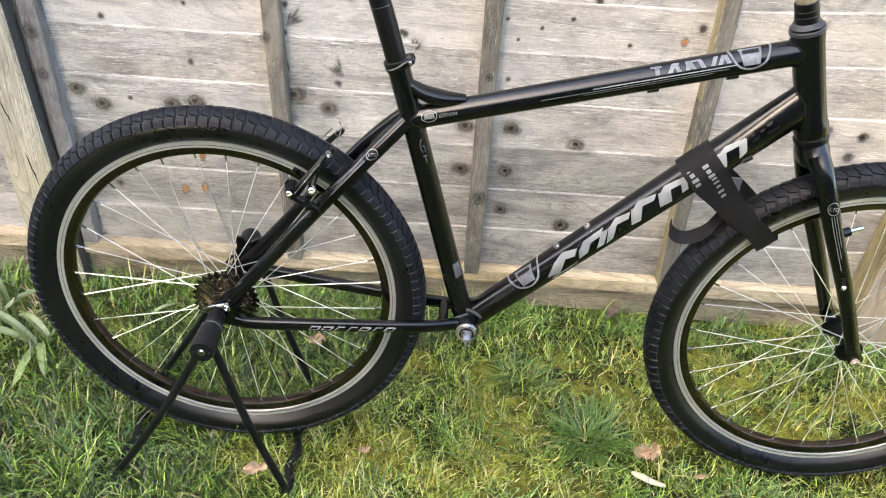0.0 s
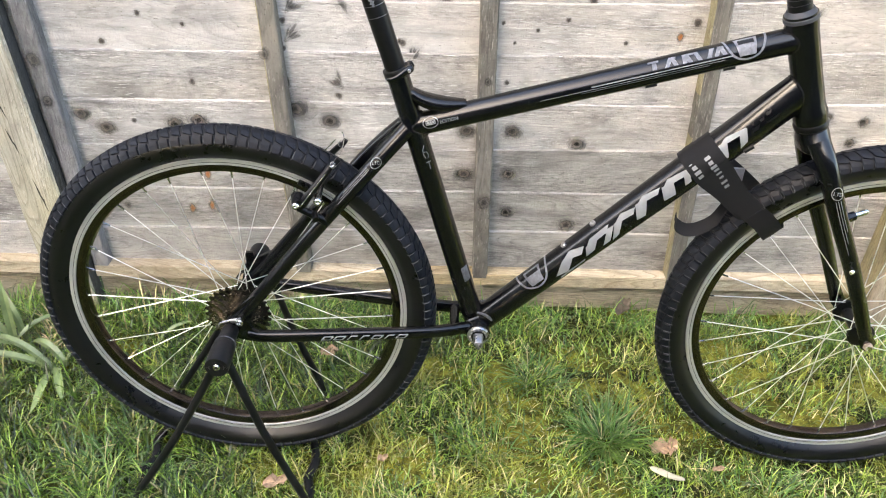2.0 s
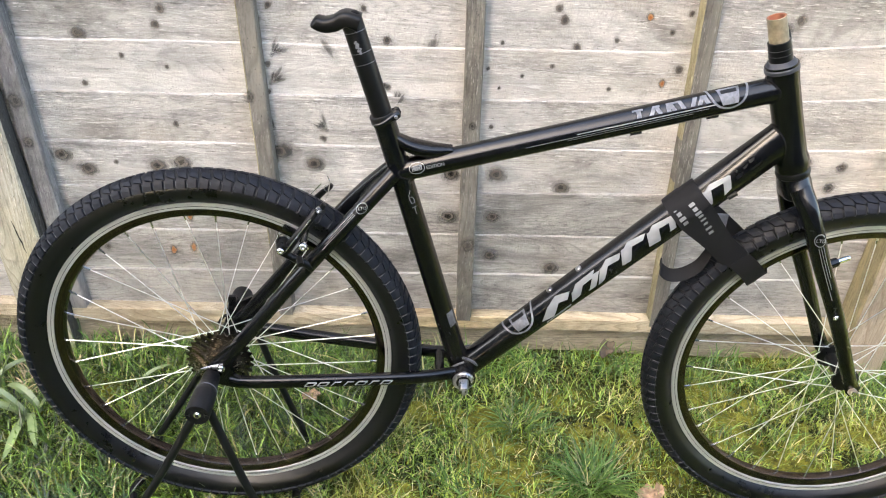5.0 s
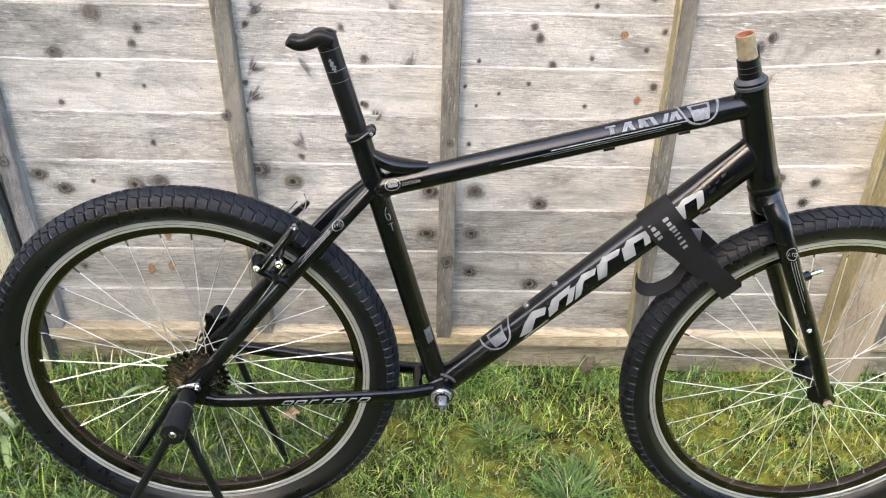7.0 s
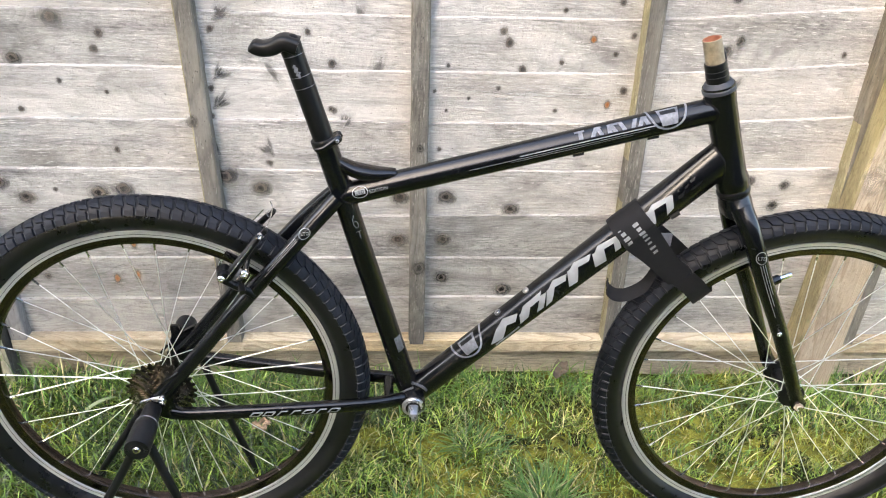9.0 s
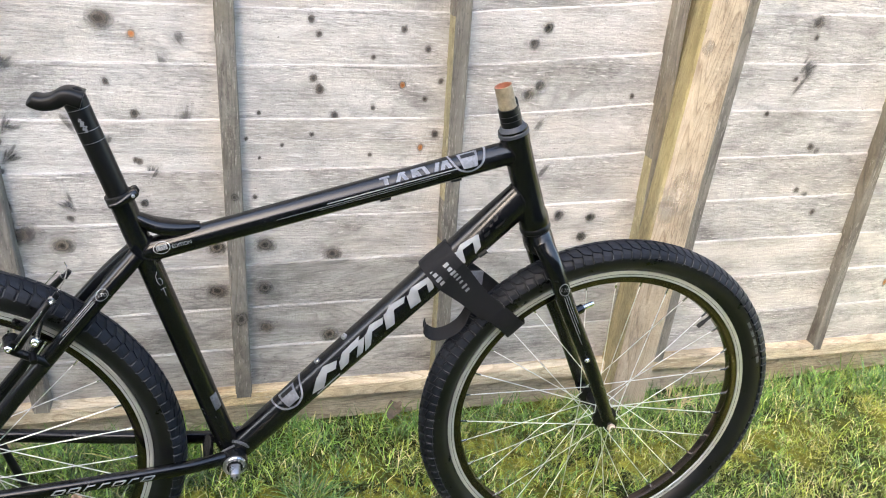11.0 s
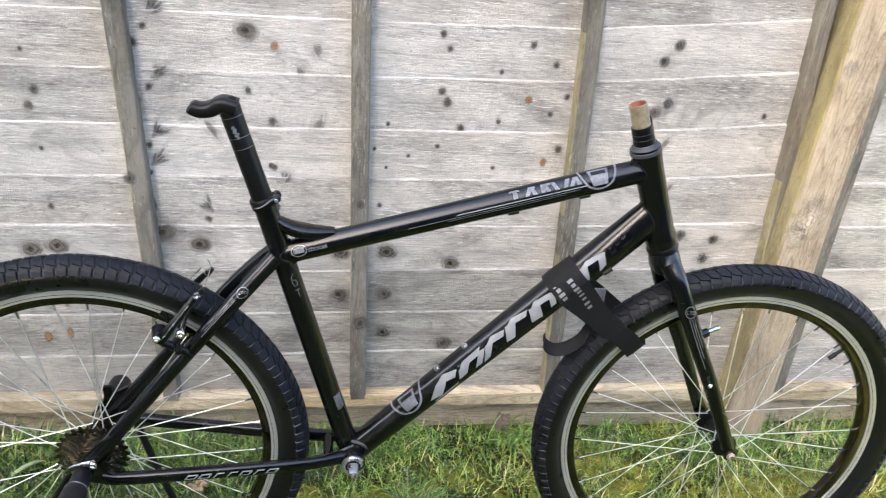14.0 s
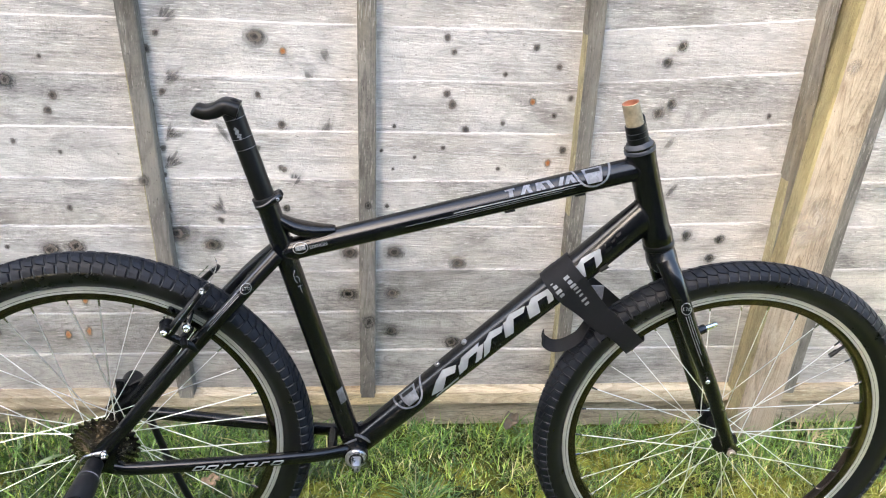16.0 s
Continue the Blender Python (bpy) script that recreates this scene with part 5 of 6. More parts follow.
for xf in (-0.193, 0.112):
    bm = bmesh.new()
    n = 57
    pts = [(xf + 0.004 * math.sin(i * 0.4), -0.142 + 0.284 * i / (n - 1), 0.012) for i in range(n)]
    sweep(bm, pts, [0.0095 if 4 < i < n - 5 and i % 2 else 0.0078 for i in range(n)], 12, side=(1, 0, 0))
    part("ground_bar", bm, FOAM, stand, "ribbed rubber-sleeved bar lying in the grass")

# ---- strap round the down tube and the front wheel ----
strap = root("strap", (0.78, 0, 0.5), "black printed webbing strap tying wheel to down tube", "strap")


def ribbon(bm, pts, across, width, thick=0.0016, closed=False, shift=0.0):
    """A band along pts; across: its width's direction, one or one per point."""
    pts = [Vector(p) for p in pts]
    n = len(pts)
    rings = []
    for i, p in enumerate(pts):
        d = (pts[(i + 1) % n] - pts[i - 1]) if closed else (pts[min(i + 1, n - 1)] - pts[max(i - 1, 0)])
        w = Vector(across[i] if not isinstance(across[0], (int, float)) else across)
        w = (w - d.normalized() * w.dot(d.normalized())).normalized()
        t = d.cross(w).normalized()
        rings.append([bm.verts.new(p + w * a + t * (b + shift)) for a, b in ((-width / 2, 0), (-width * 0.25, thick * 0.2), (width * 0.25, thick * 0.2), (width / 2, 0), (width / 2, thick), (0, thick * 1.3), (-width / 2, thick))])
    m = 7
    for i in range(n if closed else n - 1):
        a, b = rings[i], rings[(i + 1) % n]
        for k in range(m):
            bm.faces.new((a[k], a[(k + 1) % m], b[(k + 1) % m], b[k]))
    if not closed:
        bm.faces.new(rings[0])
        bm.faces.new(rings[-1][::-1])


def spart(name, bm, material, label="", parent=None):
    ob = part(name, bm, material, parent or strap, label)
    ob.matrix_parent_inverse = strap.matrix_basis.inverted() if parent is None else Matrix()
    return ob


un = DT_U
Q = down_axis(0.745)
ROUND = [Q + un * 0.0288, Q + un * 0.0205 + Vector((0, -0.0212, 0)), Q + Vector((0, -0.0293, 0)), Q - un * 0.0165 + Vector((0, -0.0255, 0)),
         Vector((0.795, -0.018, 0.602)), Vector((0.845, -0.0135, 0.560)), Vector((0.868, -0.002, 0.535)), Vector((0.878, 0.0165, 0.525)),
         Vector((0.876, 0.036, 0.545)), Vector((0.853, 0.046, 0.570)), Vector((0.800, 0.036, 0.616)),
         Q - un * 0.0165 + Vector((0, 0.0255, 0)), Q + Vector((0, 0.0293, 0)), Q + un * 0.0205 + Vector((0, 0.0212, 0))]
loop = arc(ROUND + [ROUND[0]], 5)[:-1]
ACROSS = (0.70, 0, 0.714)
bm = bmesh.new()
ribbon(bm, loop, ACROSS, 0.036, closed=True)
band = spart("strap_loop", bm, WEB)
Q2 = down_axis(0.708)
bm = bmesh.new()
second = arc([Q2 + un * 0.0235 + Vector((0, 0.019, 0)), Q2 + un * 0.0282, Q2 + un * 0.0200 + Vector((0, -0.0206, 0)), Q2 + Vector((0, -0.0285, 0)), Q2 - un * 0.0160 + Vector((0, -0.0248, 0)),
              Vector((0.768, -0.0200, 0.614)), Vector((0.800, -0.0150, 0.586)), Vector((0.828, -0.0110, 0.563))], 5)
ribbon(bm, second, ACROSS, 0.030)
under = spart("strap_second_turn", bm, WEB)
bm = bmesh.new()
tail = arc([(0.790, -0.006, 0.606), (0.783, 0.000, 0.578), (0.770, -0.002, 0.552), (0.748, -0.004, 0.538), (0.728, -0.005, 0.536), (0.714, -0.005, 0.545), (0.7095, -0.004, 0.560)], 5)
ribbon(bm, tail, (0.1, 0.75, 0.65), 0.022)
spart("strap_tail", bm, WEB, "loose curled strap end")
bm = bmesh.new()
box(bm, (0.788, 0.026, 0.606), (0.812, 0.031, 0.632), 0.002)
spart("strap_buckle", bm, GREY, "steel buckle behind the tube")
# unreadable white printing as small bars
for src, i0, count, parent in ((loop, 6, 8, band), (second, 9, 4, under)):
    fine = []
    for a, b in zip(src[i0:], src[i0 + 1:]):
        fine += [a.lerp(b, k / 6) for k in range(6)]
    tot = 0.0
    spans, cur = [], []
    for a, b in zip(fine, fine[1:]):
        cur.append(a)
        tot += (b - a).length
        if tot > 0.0085:
            spans.append(cur)
            cur, tot = [], 0.0
    for k, sp in enumerate(spans[:count]):
        if len(sp) > 3:
            bm = bmesh.new()
            keep = sp[:max(3, int(len(sp) * 0.75))]
            w = Vector(ACROSS)
            off = Vector((0, -0.0028, 0)) - un * 0.0004
            wd = (0.009, 0.007, 0.010, 0.008)[k % 4]
            v = [[bm.verts.new(p + off - w * 0.004 + w * wd * (j - 0.5)) for j in (0, 1)] for p in keep]
            for a, b in zip(v, v[1:]):
                bm.faces.new((a[0], a[1], b[1], b[0]))
            spart("printed_bar", bm, SILVER, "white printed bar", parent)

# raised pale bars on the front tyre's sidewall, where its maker's name stands
for k in range(5):
    bm = bmesh.new()
    a0 = radians(36.5 - 3.9 * k)
    g = []
    for i in range(4):
        a = a0 - radians(2.7) * i / 3
        g.append([bm.verts.new((r * math.cos(a), -(0.0256 - 0.0012 * abs(j - 1)), r * math.sin(a))) for j, r in enumerate((0.3035, 0.3085, 0.3135))])
    for p, q in zip(g, g[1:]):
        for j in range(2):
            bm.faces.new((p[j], p[j + 1], q[j + 1], q[j]))
    bar = part("sidewall_bar", bm, SCUFF, front, "faded grey sidewall bar")
    bar.matrix_basis = pose(0, 0, 0, 0, 205.7, 0)

# ---- knots and rust runs in the fence boards ----
def knot_material(name, core, ring, reach, strong, streak=1.0):
    """A knot that fades into the board round it: dark core, growth rings, ragged rim."""
    m, nt, b = mat(name)
    tc = nt.nodes.new("ShaderNodeTexCoord")
    info = nt.nodes.new("ShaderNodeObjectInfo")
    seed = node(nt, "ShaderNodeMath", {0: info.outputs["Random"], 1: 40.0}, operation="MULTIPLY")
    ln = node(nt, "ShaderNodeVectorMath", {0: tc.outputs["Object"]}, operation="LENGTH")

    def ragged(scale, detail):
        mp = node(nt, "ShaderNodeMapping", {"Vector": tc.outputs["Object"], "Scale": (scale * streak, scale, scale / streak)})
        n = node(nt, "ShaderNodeTexNoise", {"Vector": mp.outputs[0], "Scale": 1.0, "Detail": detail})
        n.noise_dimensions = "4D"
        nt.links.new(seed.outputs[0], n.inputs["W"])
        return n.outputs[0]

    d = node(nt, "ShaderNodeMath", {0: ragged(1.6, 2.0), 1: 0.6, 2: ln.outputs["Value"]}, operation="MULTIPLY_ADD").outputs[0]
    d = node(nt, "ShaderNodeMath", {0: ragged(7.0, 3.0), 1: 0.35, 2: d}, operation="MULTIPLY_ADD").outputs[0]
    d = node(nt, "ShaderNodeMath", {0: d, 1: 0.60}, operation="MULTIPLY").outputs[0]
    rings = node(nt, "ShaderNodeMath", {0: d, 1: 70.0}, operation="MULTIPLY")
    wave = node(nt, "ShaderNodeMath", {0: rings.outputs[0]}, operation="SINE")
    col = ramp(nt, d, [(0.36, core), (0.44, tuple(0.5 * (a + c) for a, c in zip(core, ring))), (0.52, tuple(c * 1.25 for c in ring)), (0.60, ring), (0.66, tuple(c * 0.55 for c in ring)), (0.76, tuple(c * 1.3 for c in ring))])
    col = mix(nt, 1.0, col, ramp(nt, wave.outputs[0], [(0.0, (0.75, 0.75, 0.75)), (1.0, (1.2, 1.2, 1.2))]), "MULTIPLY")
    nt.links.new(col, b.inputs["Base Color"])
    b.inputs["Roughness"].default_value = 0.85
    b.inputs["Specular IOR Level"].default_value = 0.2
    clear = nt.nodes.new("ShaderNodeBsdfTransparent")
    ms = nt.nodes.new("ShaderNodeMixShader")
    nt.links.new(ramp(nt, d, [(0.40, (strong,) * 3), (0.40 + 0.30 * reach, (strong * 0.75,) * 3), (0.48 + 0.32 * reach, (strong * 0.28,) * 3), (0.94, (0, 0, 0))]), ms.inputs[0])
    nt.links.new(clear.outputs[0], ms.inputs[1])
    nt.links.new(b.outputs[0], ms.inputs[2])
    nt.links.new(ms.outputs[0], nt.nodes["Material Output"].inputs[0])
    return m


KNOT = knot_material("knot_wood", (0.036, 0.028, 0.023), (0.165, 0.142, 0.120), 0.6, 0.86)
KNOT_SOFT = knot_material("knot_smear", (0.075, 0.069, 0.064), (0.17, 0.16, 0.15), 0.30, 0.66, 1.7)
KNOT_RUST = knot_material("resin_knot", (0.40, 0.13, 0.03), (0.36, 0.20, 0.10), 0.8, 0.85)


def disc(name, material):
    bm = bmesh.new()
    bmesh.ops.create_circle(bm, cap_ends=True, segments=20, radius=1.0, matrix=Matrix.Rotation(math.pi / 2, 4, "X"))
    return mesh_of(bm, name, material, False)


panels = [o for o in scene.objects if o.name.startswith("lap_fence")]
KNOT_MESH, SOFT_MESH, RUST_MESH = disc("knot", KNOT), disc("smear", KNOT_SOFT), disc("resin_knot", KNOT_RUST)
ROW_A, ROW_B = (0.218, 0.1070), (0.242, 0.1115)


def knot(x, z, mesh, rx, rz, turn=0.0):
    first, pitch = ROW_A if x < 1.44 else ROW_B
    z0 = z
    z = z - (0.022 * (x - 0.40) if x < 1.44 else 0.028 * (x - 1.85))
    f = (math.ceil((z - first) / pitch) * pitch + first - z) / pitch
    z = z0
    y = fence_y(x, z) - 0.0168 + 0.0045 * f - 0.0020
    ob = new(mesh.name, mesh)
    ob.parent = panels[0] if x < 1.44 else panels[1]
    ob.matrix_basis = pose(x, y, z, 0, turn, 0) @ pose(0, 0, 0, 4.0) @ Matrix.Diagonal((rx, 1, rz, 1))


rng = random.Random(5)
for x, z in ((-0.435, 0.486), (-0.387, 0.455), (-0.239, 0.468), (-0.187, 0.478), (0.024, 0.514), (0.095, 0.489), (-0.354, 0.748), (-0.271, 0.829),
             (0.199, 0.933), (0.387, 0.475), (0.485, 0.479), (0.484, 0.374), (0.628, 0.453), (0.487, 0.273), (0.629, 0.244), (0.385, 0.370)):
    r = rng.uniform(0.017, 0.023)
    knot(x, z, KNOT_MESH, r * 1.15, r)
    knot(x + 0.004, z - 0.002, SOFT_MESH, r * 2.0, r * 1.5)
for x, z in ((-0.324, 0.473), (-0.188, 0.802), (-0.201, 0.772), (-0.202, 0.877), (-0.382, 0.896), (-0.275, 0.707), (-0.189, 0.687), (-0.357, 0.646),
             (-0.187, 0.566), (-0.005, 0.901), (-0.005, 0.793), (-0.006, 0.687), (0.201, 0.821), (0.246, 0.760), (0.570, 0.951), (0.585, 0.923),
             (0.749, 0.940), (0.692, 0.883), (0.801, 0.903), (0.576, 0.839), (0.589, 0.817), (0.833, 0.840), (0.803, 0.802), (0.697, 0.781),
             (0.620, 0.764), (0.576, 0.724), (0.831, 0.728), (0.697, 0.681), (1.702, 0.966), (1.270, 0.820), (1.628, 0.787), (1.783, 0.706),
             (1.782, 0.593), (1.851, 0.532), (1.239, 0.561), (-0.377, 0.260)):
    r = rng.choice((0.008, 0.010, 0.012, 0.015)) * rng.uniform(0.9, 1.1)
    knot(x, z, KNOT_MESH, r, r * 1.1)
for x, z in ((0.026, 0.837), (0.019, 0.721), (0.014, 0.661), (0.124, 0.564), (0.014, 0.564), (0.023, 0.950), (1.687, 0.888)):
    lean = 42 if z != 0.564 else -38
    for q in (-26, -9, 8, 24):
        f = radians(lean + q)
        l = rng.uniform(0.020, 0.034)
        knot(x + math.sin(f) * l * 0.8, z + math.cos(f) * l * 0.8, SOFT_MESH, rng.uniform(0.006, 0.010), l, lean + q)
    knot(x - 0.008, z - 0.018, KNOT_MESH, 0.010, 0.013, lean)
for x, z in ((0.251, 0.908), (0.754, 0.830), (0.803, 0.698), (-0.184, 0.347), (-0.230, 0.257), (-0.185, 0.266), (2.177, 0.311)):
    knot(x, z, RUST_MESH, 0.010, 0.012 if z > 0.5 else 0.018)

for x, z in ((1.048, 0.957), (1.024, 0.923), (1.065, 0.876), (1.049, 0.838), (1.026, 0.817), (1.696, 0.998), (1.228, 0.528), (1.216, 0.478), (1.148, 0.536)):
    r = rng.uniform(0.011, 0.015)
    knot(x, z, KNOT_MESH, r, r * 1.2, 20)
    knot(x, z, SOFT_MESH, r * 2.2, r * 1.9)
for x, z, a, b, turn in ((1.062, 0.750, 0.014, 0.034, 35), (1.088, 0.644, 0.013, 0.042, 30), (1.696, 0.855, 0.014, 0.055, 30), (1.707, 0.888, 0.022, 0.030, 0), (1.803, 0.697, 0.018, 0.026, 40), (1.811, 0.580, 0.022, 0.016, 0),
                         (0.036, 0.518, 0.036, 0.034, 0), (0.13, 0.742, 0.016, 0.046, -30), (0.335, 0.752, 0.020, 0.046, 10), (0.300, 0.860, 0.016, 0.030, -20), (0.330, 0.905, 0.022, 0.030, -30), (0.40, 0.905, 0.020, 0.018, 0)):
    knot(x, z, SOFT_MESH, a, b, turn)

for x, z, r in ((0.249, 0.665, 0.011), (0.242, 0.668, 0.008), (0.448, 0.713, 0.006), (0.518, 0.701, 0.006), (0.474, 0.673, 0.005), (0.465, 0.588, 0.008), (0.252, 0.577, 0.009), (0.473, 0.766, 0.007)):
    knot(x, z, KNOT_MESH, r, r * 1.2, 15)
for q in (-20, -4, 12):
    f = radians(18 + q)
    knot(0.266 + math.sin(f) * 0.022, 0.622 + math.cos(f) * 0.022, SOFT_MESH, 0.008, 0.030, 18 + q)
knot(0.197, 0.708, SOFT_MESH, 0.012, 0.018, 25)
knot(0.254, 0.578, SOFT_MESH, 0.016, 0.018)

uprights = [o for o in panels[0].children if o.name.startswith("batten")]
BATTEN_KNOT = disc("batten_knot", knot_material("batten_knot_wood", (0.050, 0.044, 0.038), (0.135, 0.122, 0.105), 0.8, 0.85))
for i, x, z, r in ((1, -0.026, 0.642, 0.015), (2, 0.434, 0.314, 0.021), (0, -0.489, 0.613, 0.019), (0, -0.4835, 0.524, 0.016), (2, 0.424, 0.60, 0.010)):
    ob = new("batten_knot", BATTEN_KNOT)
    ob.parent = uprights[i]
    ob.matrix_basis = pose(x, fence_y(x, z) - 0.0462, z, 1.8) @ Matrix.Diagonal((r, 1, r * 1.2, 1))

# the big pale knot in the post
PALE = knot_material("pale_post_knot", (0.56, 0.475, 0.385), (0.50, 0.42, 0.33), 0.9, 0.45)
PALE_MESH = disc("post_knot", PALE)
near_post = [o for o in scene.objects if o.name.startswith("fence_post")][0]
for x, z, r in ((1.394, 0.612, 0.054), (1.372, 0.572, 0.032), (1.379, 0.945, 0.018)):
    ob = new("knot", PALE_MESH)
    ob.parent = near_post
    ob.matrix_basis = pose(x, 0.408 - 0.031 * (z - 0.35) - 0.0012, z, 1.8) @ Matrix.Diagonal((r, 1, r * 1.25, 1))

# ---- plants and litter on the lawn ----
def strap_leaf(bm, base, az, length, width, rise, droop, n=9, fold=0.25):
    """A long leaf that rises, arches over and tapers; folded along its middle."""
    p = Vector(base)
    ang = rise
    rows = []
    side = Vector((-math.sin(az), math.cos(az), 0))
    for i in range(n + 1):
        f = i / n
        w = width * (0.55 + 0.9 * f) * (1 - f ** 2.6) / 1.05 if f < 1 else 0.0005
        up = Vector((-math.cos(az) * math.sin(ang), -math.sin(az) * math.sin(ang), math.cos(ang)))
        rows.append([bm.verts.new(p - side * w / 2 + up * w * fold), bm.verts.new(p), bm.verts.new(p + side * w / 2 + up * w * fold)])
        p = p + Vector((math.cos(az) * math.cos(ang), math.sin(az) * math.cos(ang), math.sin(ang))) * (length / n)
        if p.z < 0.012:
            p.z = 0.012
        ang -= droop / n
    for a, b in zip(rows, rows[1:]):
        for k in (0, 1):
            bm.faces.new((a[k], a[k + 1], b[k + 1], b[k]))


def leafy_plant(at, leaves, label):
    """leaves: for each one its heading in degrees, length, width, rise and droop in radians."""
    thing = root("strap_leaved_plant", at, label, "plant")
    r = random.Random(4)
    for heading, length, width, rise, droop in leaves:
        bm = bmesh.new()
        strap_leaf(bm, (r.uniform(-0.012, 0.012), r.uniform(-0.012, 0.012), 0.0), radians(heading), length, width, rise, droop, fold=r.uniform(0.12, 0.30))
        part("leaf", bm, STRAP_LEAF, thing)


leafy_plant((-0.600, 0.285, 0.0), [(110, 0.165, 0.024, 1.45, 0.25), (35, 0.150, 0.022, 0.95, 1.5), (20, 0.105, 0.013, 1.25, 0.3), (170, 0.19, 0.024, 0.9, 1.3), (205, 0.17, 0.022, 0.6, 1.2), (140, 0.15, 0.020, 1.2, 0.7)],
            "clump of broad grey-green strap leaves by the fence")
leafy_plant((-0.478, 0.205, 0.0), [(178, 0.20, 0.026, 0.55, 0.9), (160, 0.20, 0.024, 0.80, 1.3), (150, 0.13, 0.024, 0.95, 1.8), (-62, 0.135, 0.022, 0.45, 1.1), (-85, 0.145, 0.021, 0.30, 0.8), (40, 0.07, 0.015, 1.1, 0.9)],
            "small clump of arching strap leaves in the lawn")
leafy_plant((-0.285, 0.320, 0.0), [(25, 0.085, 0.018, 0.75, 0.9)], "single short strap leaf in the grass")


def dead_leaf(at, size, turn, seed, material, label, name="dead_leaf", long=1.0):
    r = random.Random(seed)
    bm = bmesh.new()
    n = 20
    rings = []
    for j in range(5):
        f = j / 4
        row = []
        for k in range(n):
            a = 2 * math.pi * k / n
            lobe = 1 + 0.10 * math.sin(5 * a + seed) + 0.16 * math.sin(2 * a + 2.3 * seed) + 0.13 * r.uniform(-1, 1)
            x, y = size * f * lobe * math.cos(a) * long, size * 0.62 * f * lobe * math.sin(a)
            row.append(bm.verts.new((x, y, 0.42 * size * f * f * math.sin(2 * a + seed) ** 2 + size * 0.20 * r.uniform(-1, 1) * f)))
        rings.append(row)
    for a, b in zip(rings, rings[1:]):
        for k in range(n):
            bm.faces.new((a[k], a[(k + 1) % n], b[(k + 1) % n], b[k]))
    bmesh.ops.remove_doubles(bm, verts=bm.verts, dist=1e-5)
    bmesh.ops.solidify(bm, geom=bm.faces[:], thickness=0.0006)
    ob = part(name, bm, material)
    ob.matrix_basis = pose(*at, 6, -8, turn)
    return tagged(ob, label, "leaf" if name == "dead_leaf" else "bark", "litter on the lawn")


dead_leaf((0.052, -0.108, 0.026), 0.021, 20, 1, LEAF, "crumpled pinkish-brown dead leaf in the grass")
dead_leaf((0.782, 0.002, 0.032), 0.024, 15, 2, LEAF, "curled brown dead leaf beside a grass tuft")
dead_leaf((0.806, 0.004, 0.036), 0.018, 60, 3, LEAF, "curled brown dead leaf beside a grass tuft")
dead_leaf((0.104, 0.254, 0.030), 0.022, -20, 5, LEAF, "brown dead leaf lying behind the rear wheel")
dead_leaf((0.887, -0.041, 0.026), 0.010, 0, 6, LEAF, "small tan dead leaf in the grass")
dead_leaf((0.244, -0.040, 0.024), 0.011, 40, 7, LEAF, "small pale dead leaf in the grass")
dead_leaf((0.785, 0.440, 0.045), 0.028, 35, 8, BROWN, "curled dark brown leaf against the gravel board")
bm = bmesh.new()
sweep(bm, arc([(0.756, -0.045, 0.030), (0.768, -0.060, 0.036), (0.788, -0.071, 0.036), (0.812, -0.074, 0.032)], 5), [0.004, 0.007, 0.0085, 0.009, 0.0095, 0.0095, 0.010, 0.010, 0.010, 0.010, 0.0095, 0.009, 0.0085, 0.008, 0.007, 0.004], 10, 0.35, side=(0, 0.3, 1))
tagged(part("bark_strip", bm, BARK), "curved pale strip of stripped bark on the lawn", "bark", "litter on the lawn")

# ---- grass, last: the lawn between the fence and the camera ----
def off_tuft(x, y):
    return np.where((x - 0.69) ** 2 + (y - 0.04) ** 2 < 0.004, 0.25, 1.0)


MOSSY = ((0.76, 0.19, 0.10), (0.69, 0.19, 0.09), (0.98, 0.33, 0.08), (0.83, 0.07, 0.05), (0.53, 0.07, 0.09), (0.65, 0.29, 0.09), (0.65, -0.07, 0.05), (0.50, 0.13, 0.07), (0.31, 0.25, 0.05), (0.48, 0.22, 0.06),
         (1.12, 0.10, 0.08), (1.02, 0.20, 0.07), (0.20, 0.12, 0.06), (0.30, -0.02, 0.06), (1.35, 0.22, 0.07), (1.60, 0.20, 0.06), (0.10, 0.06, 0.05), (0.93, 0.13, 0.08), (1.06, 0.29, 0.07), (1.18, 0.20, 0.06))


def mossy(x, y):
    """How far moss has taken over the lawn."""
    m = np.zeros_like(x)
    for cx, cy, r in MOSSY:
        m = np.maximum(m, np.exp(-((x - cx) ** 2 + (y - cy) ** 2) / r ** 2))
    ragged = 0.30 * np.sin(x * 41 + 2 * np.sin(y * 37)) * np.sin(y * 53 + 2 * np.sin(x * 29)) + 0.15 * np.sin(x * 97 + y * 71)
    return np.clip(m + ragged * (m > 0.12), 0, 1)


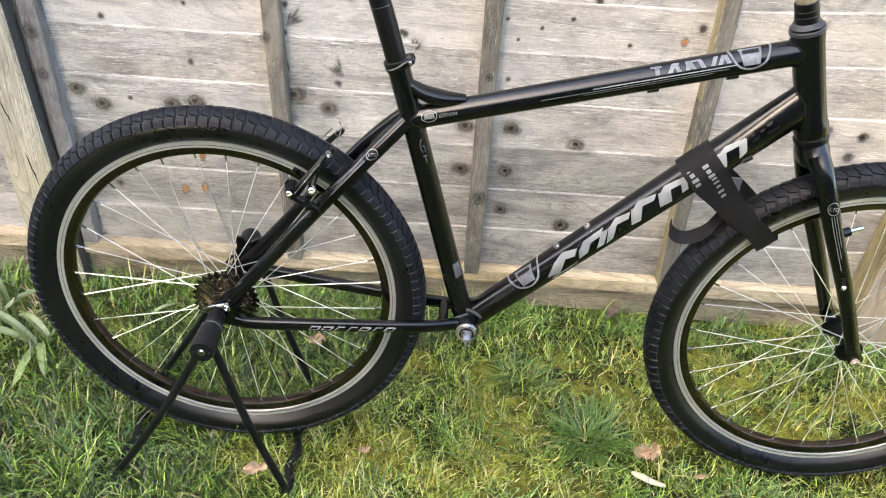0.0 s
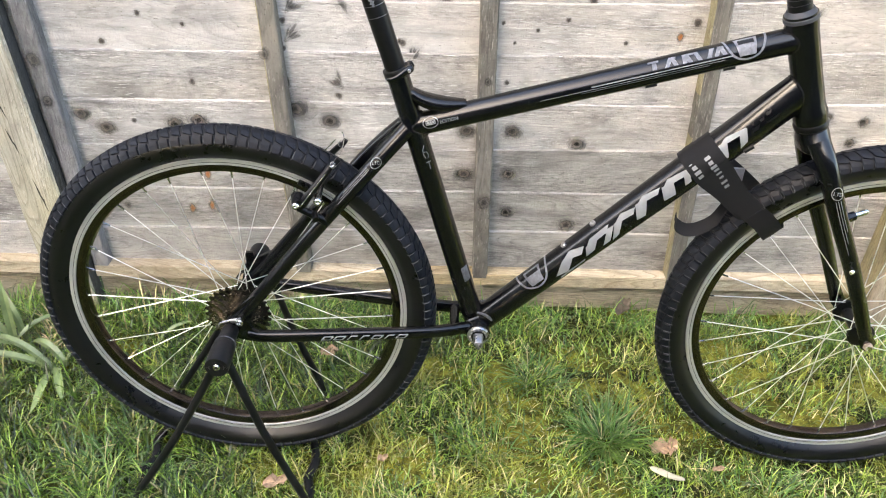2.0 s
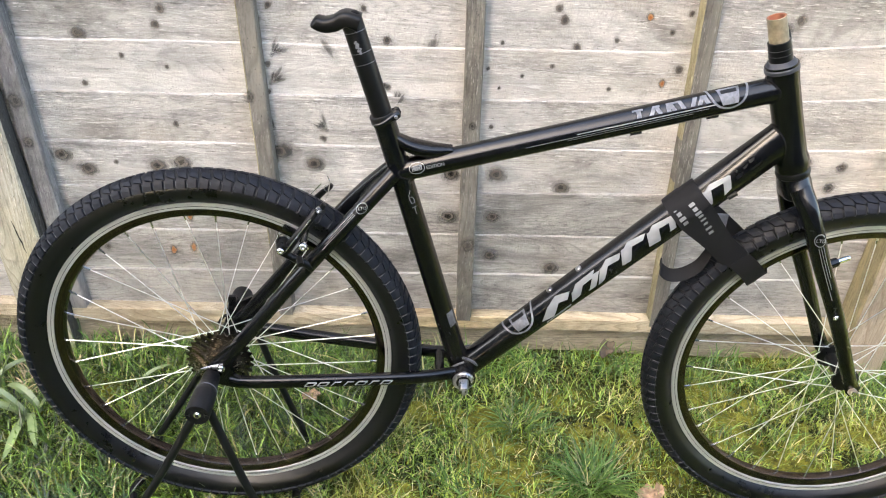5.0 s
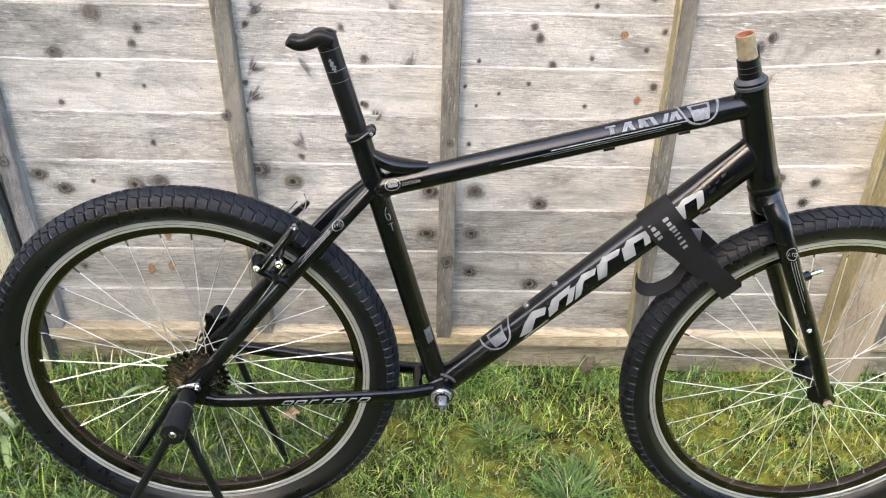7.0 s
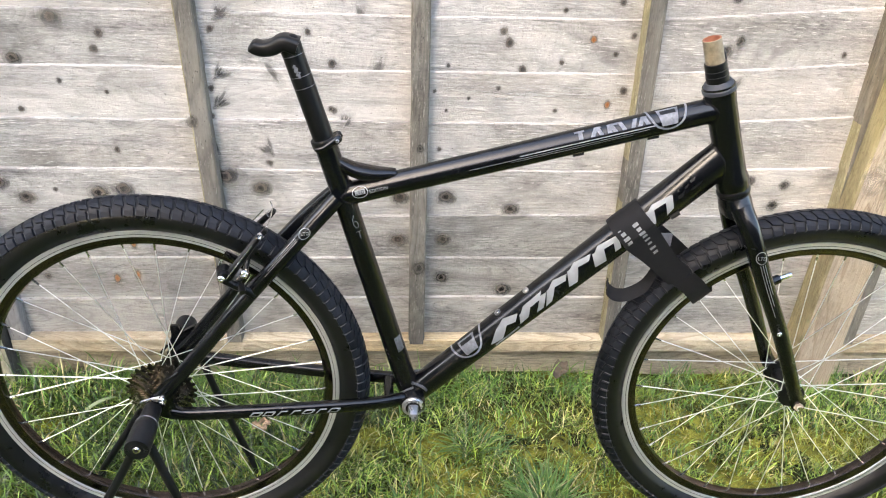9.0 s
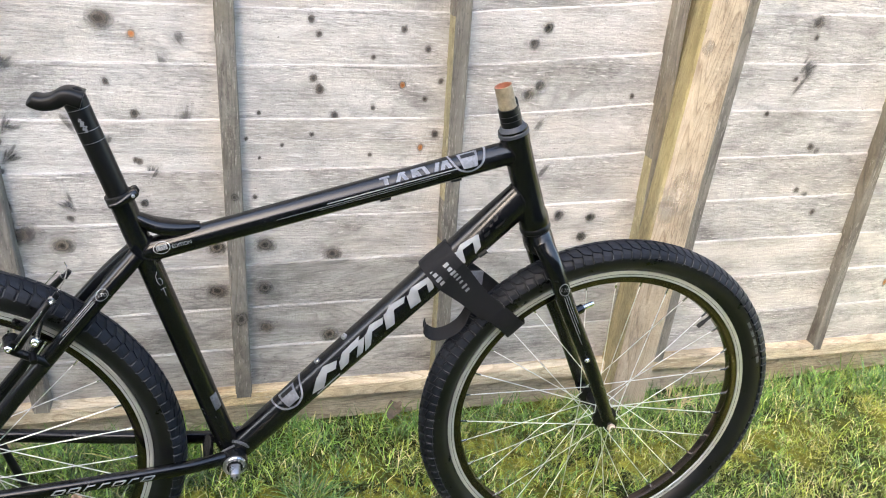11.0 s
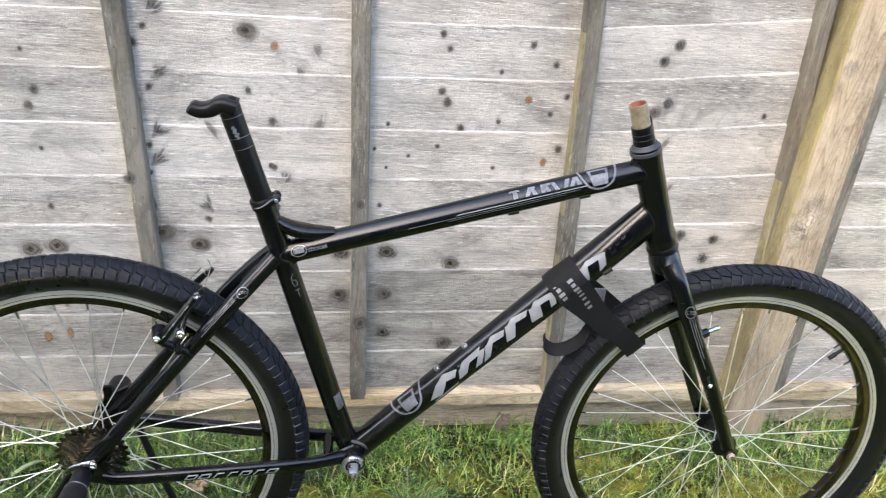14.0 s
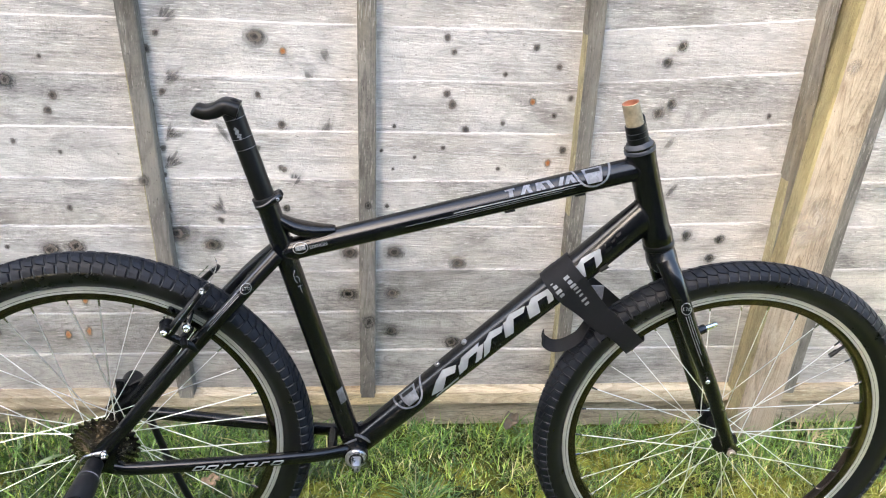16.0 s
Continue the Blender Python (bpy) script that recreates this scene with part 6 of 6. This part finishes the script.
def moss_cushions():
    """Low uneven cushions that swell out of the soil where the moss is thickest."""
    n_x, n_y = 210, 88
    xs, ys = np.linspace(-0.3, 1.8, n_x), np.linspace(-0.42, 0.46, n_y)
    gx, gy = np.meshgrid(xs, ys)
    m = mossy(gx, gy)
    z = 0.016 * gx - 0.008 + 0.010 * np.sin(2.1 * gx + 1.3) * np.sin(2.7 * gy + 0.4)
    z = z - 0.010 + 0.019 * m + 0.0025 * np.sin(gx * 170 + 3 * np.sin(gy * 90)) * np.sin(gy * 190)
    me = bpy.data.meshes.new("moss_cushion")
    i = np.arange(n_x * n_y).reshape(n_y, n_x)
    keep = (m[:-1, :-1] > 0.25)
    faces = np.stack([i[:-1, :-1], i[:-1, 1:], i[1:, 1:], i[1:, :-1]], -1)[keep]
    me.from_pydata(np.stack([gx, gy, z], -1).reshape(-1, 3).tolist(), [], faces.tolist())
    me.materials.append(CUSHION)
    me.shade_smooth()
    return tagged(new("moss_cushion", me), "low yellow-green cushions of moss in the lawn", "moss", kind="stuff")


def lush_and_shade(x, y):
    """Where the grass by the plant has been left to grow long, run on behind the rear wheel to paint shade there."""
    return x < 0.02 + 0.05 * np.sin(23 * y) + np.clip((y - 0.03) * 1.3, 0, 0.34)


def lawn_density(x, y):
    return off_tuft(x, y) * (1 - 0.55 * mossy(x, y)) * np.where(lush_and_shade(x, y), 0.45, 1.0)


moss_cushions()
blades("lawn_grass", 215000, -1.0, 2.9, -0.42, 0.47, 0.034, 0.0022, 11, GRASS, "short lawn grass, mixed greens with a few straw blades", lawn_density)
blades("moss", 420000, -0.3, 1.8, -0.42, 0.46, 0.015, 0.0018, 21, MOSS, "yellow-green moss spreading between the grass", mossy)
# its darker blades also stand in for shade behind the rear wheel
blades("coarse_grass", 56000, -1.0, 0.40, -0.42, 0.45, 0.054, 0.0028, 22, LUSH, "long coarse green grass by the plant, run on behind the rear wheel as painted shade", lush_and_shade)
blades("long_grass", 9000, 0.0, 2.9, -0.42, 0.45, 0.058, 0.0025, 23, COARSE, "scattered longer green blades in the lawn", lawn_density)
blades("lawn_edge_grass", 9500, -1.0, 2.9, 0.35, 0.465, 0.066, 0.0029, 12, COARSE, "longer unmown grass along the foot of the fence")
blades("dry_stems", 9500, -1.0, 2.9, -0.42, 0.46, 0.042, 0.0014, 24, DRY, "fine pale dry stems among the grass", lambda x, y: np.where(lush_and_shade(x, y), 0.35, 1.0))
blades("far_lawn_grass", 80000, -3.0, 4.5, -2.45, -0.42, 0.050, 0.0050, 13, GRASS, "lawn grass further from the fence")
TUFT = grass_material("tuft_grass", [(0.035, 0.10, 0.018), (0.06, 0.15, 0.026), (0.10, 0.205, 0.038), (0.15, 0.25, 0.06)], (0.35, 0.30, 0.16), 0.2, 0.1)


def grass_tuft(at, n, l0, l1, seed, label, spread=0.03, material=None):
    bm = bmesh.new()
    r = random.Random(seed)
    for k in range(n):
        a = r.uniform(0, 6.28)
        strap_leaf(bm, (math.cos(a) * r.uniform(0, spread), math.sin(a) * r.uniform(0, spread), 0.0), a + r.gauss(0, 0.9), r.uniform(l0, l1), r.uniform(0.0022, 0.0040), r.uniform(0.35, 1.35), r.uniform(0.3, 1.9), 5, 0.2)
    ob = part("grass_tuft", bm, material or TUFT)
    ob.location = at
    return tagged(ob, label, "grass", kind="stuff")


grass_tuft((0.685, 0.045, 0.0), 420, 0.04, 0.12, 1, "dense blue-green tuft of coarse grass", 0.05)
grass_tuft((0.56, 0.20, 0.0), 110, 0.05, 0.09, 2, "coarse grass tuft in the lawn", 0.05)
grass_tuft((-0.26, -0.06, 0.0), 150, 0.035, 0.075, 3, "coarse grass tuft in the lawn", 0.10)
grass_tuft((0.97, -0.10, 0.0), 120, 0.04, 0.07, 4, "coarse grass tuft in the lawn", 0.09)
grass_tuft((0.46, 0.02, 0.0), 80, 0.035, 0.07, 5, "coarse grass tuft in the lawn", 0.08)
grass_tuft((-0.50, 0.33, 0.0), 90, 0.03, 0.07, 7, "bleached dry grass at the foot of the post", 0.06, STRAW)
grass_tuft((1.53, 0.405, 0.012), 45, 0.025, 0.055, 6, "bleached dry grass by the post", 0.045, STRAW)
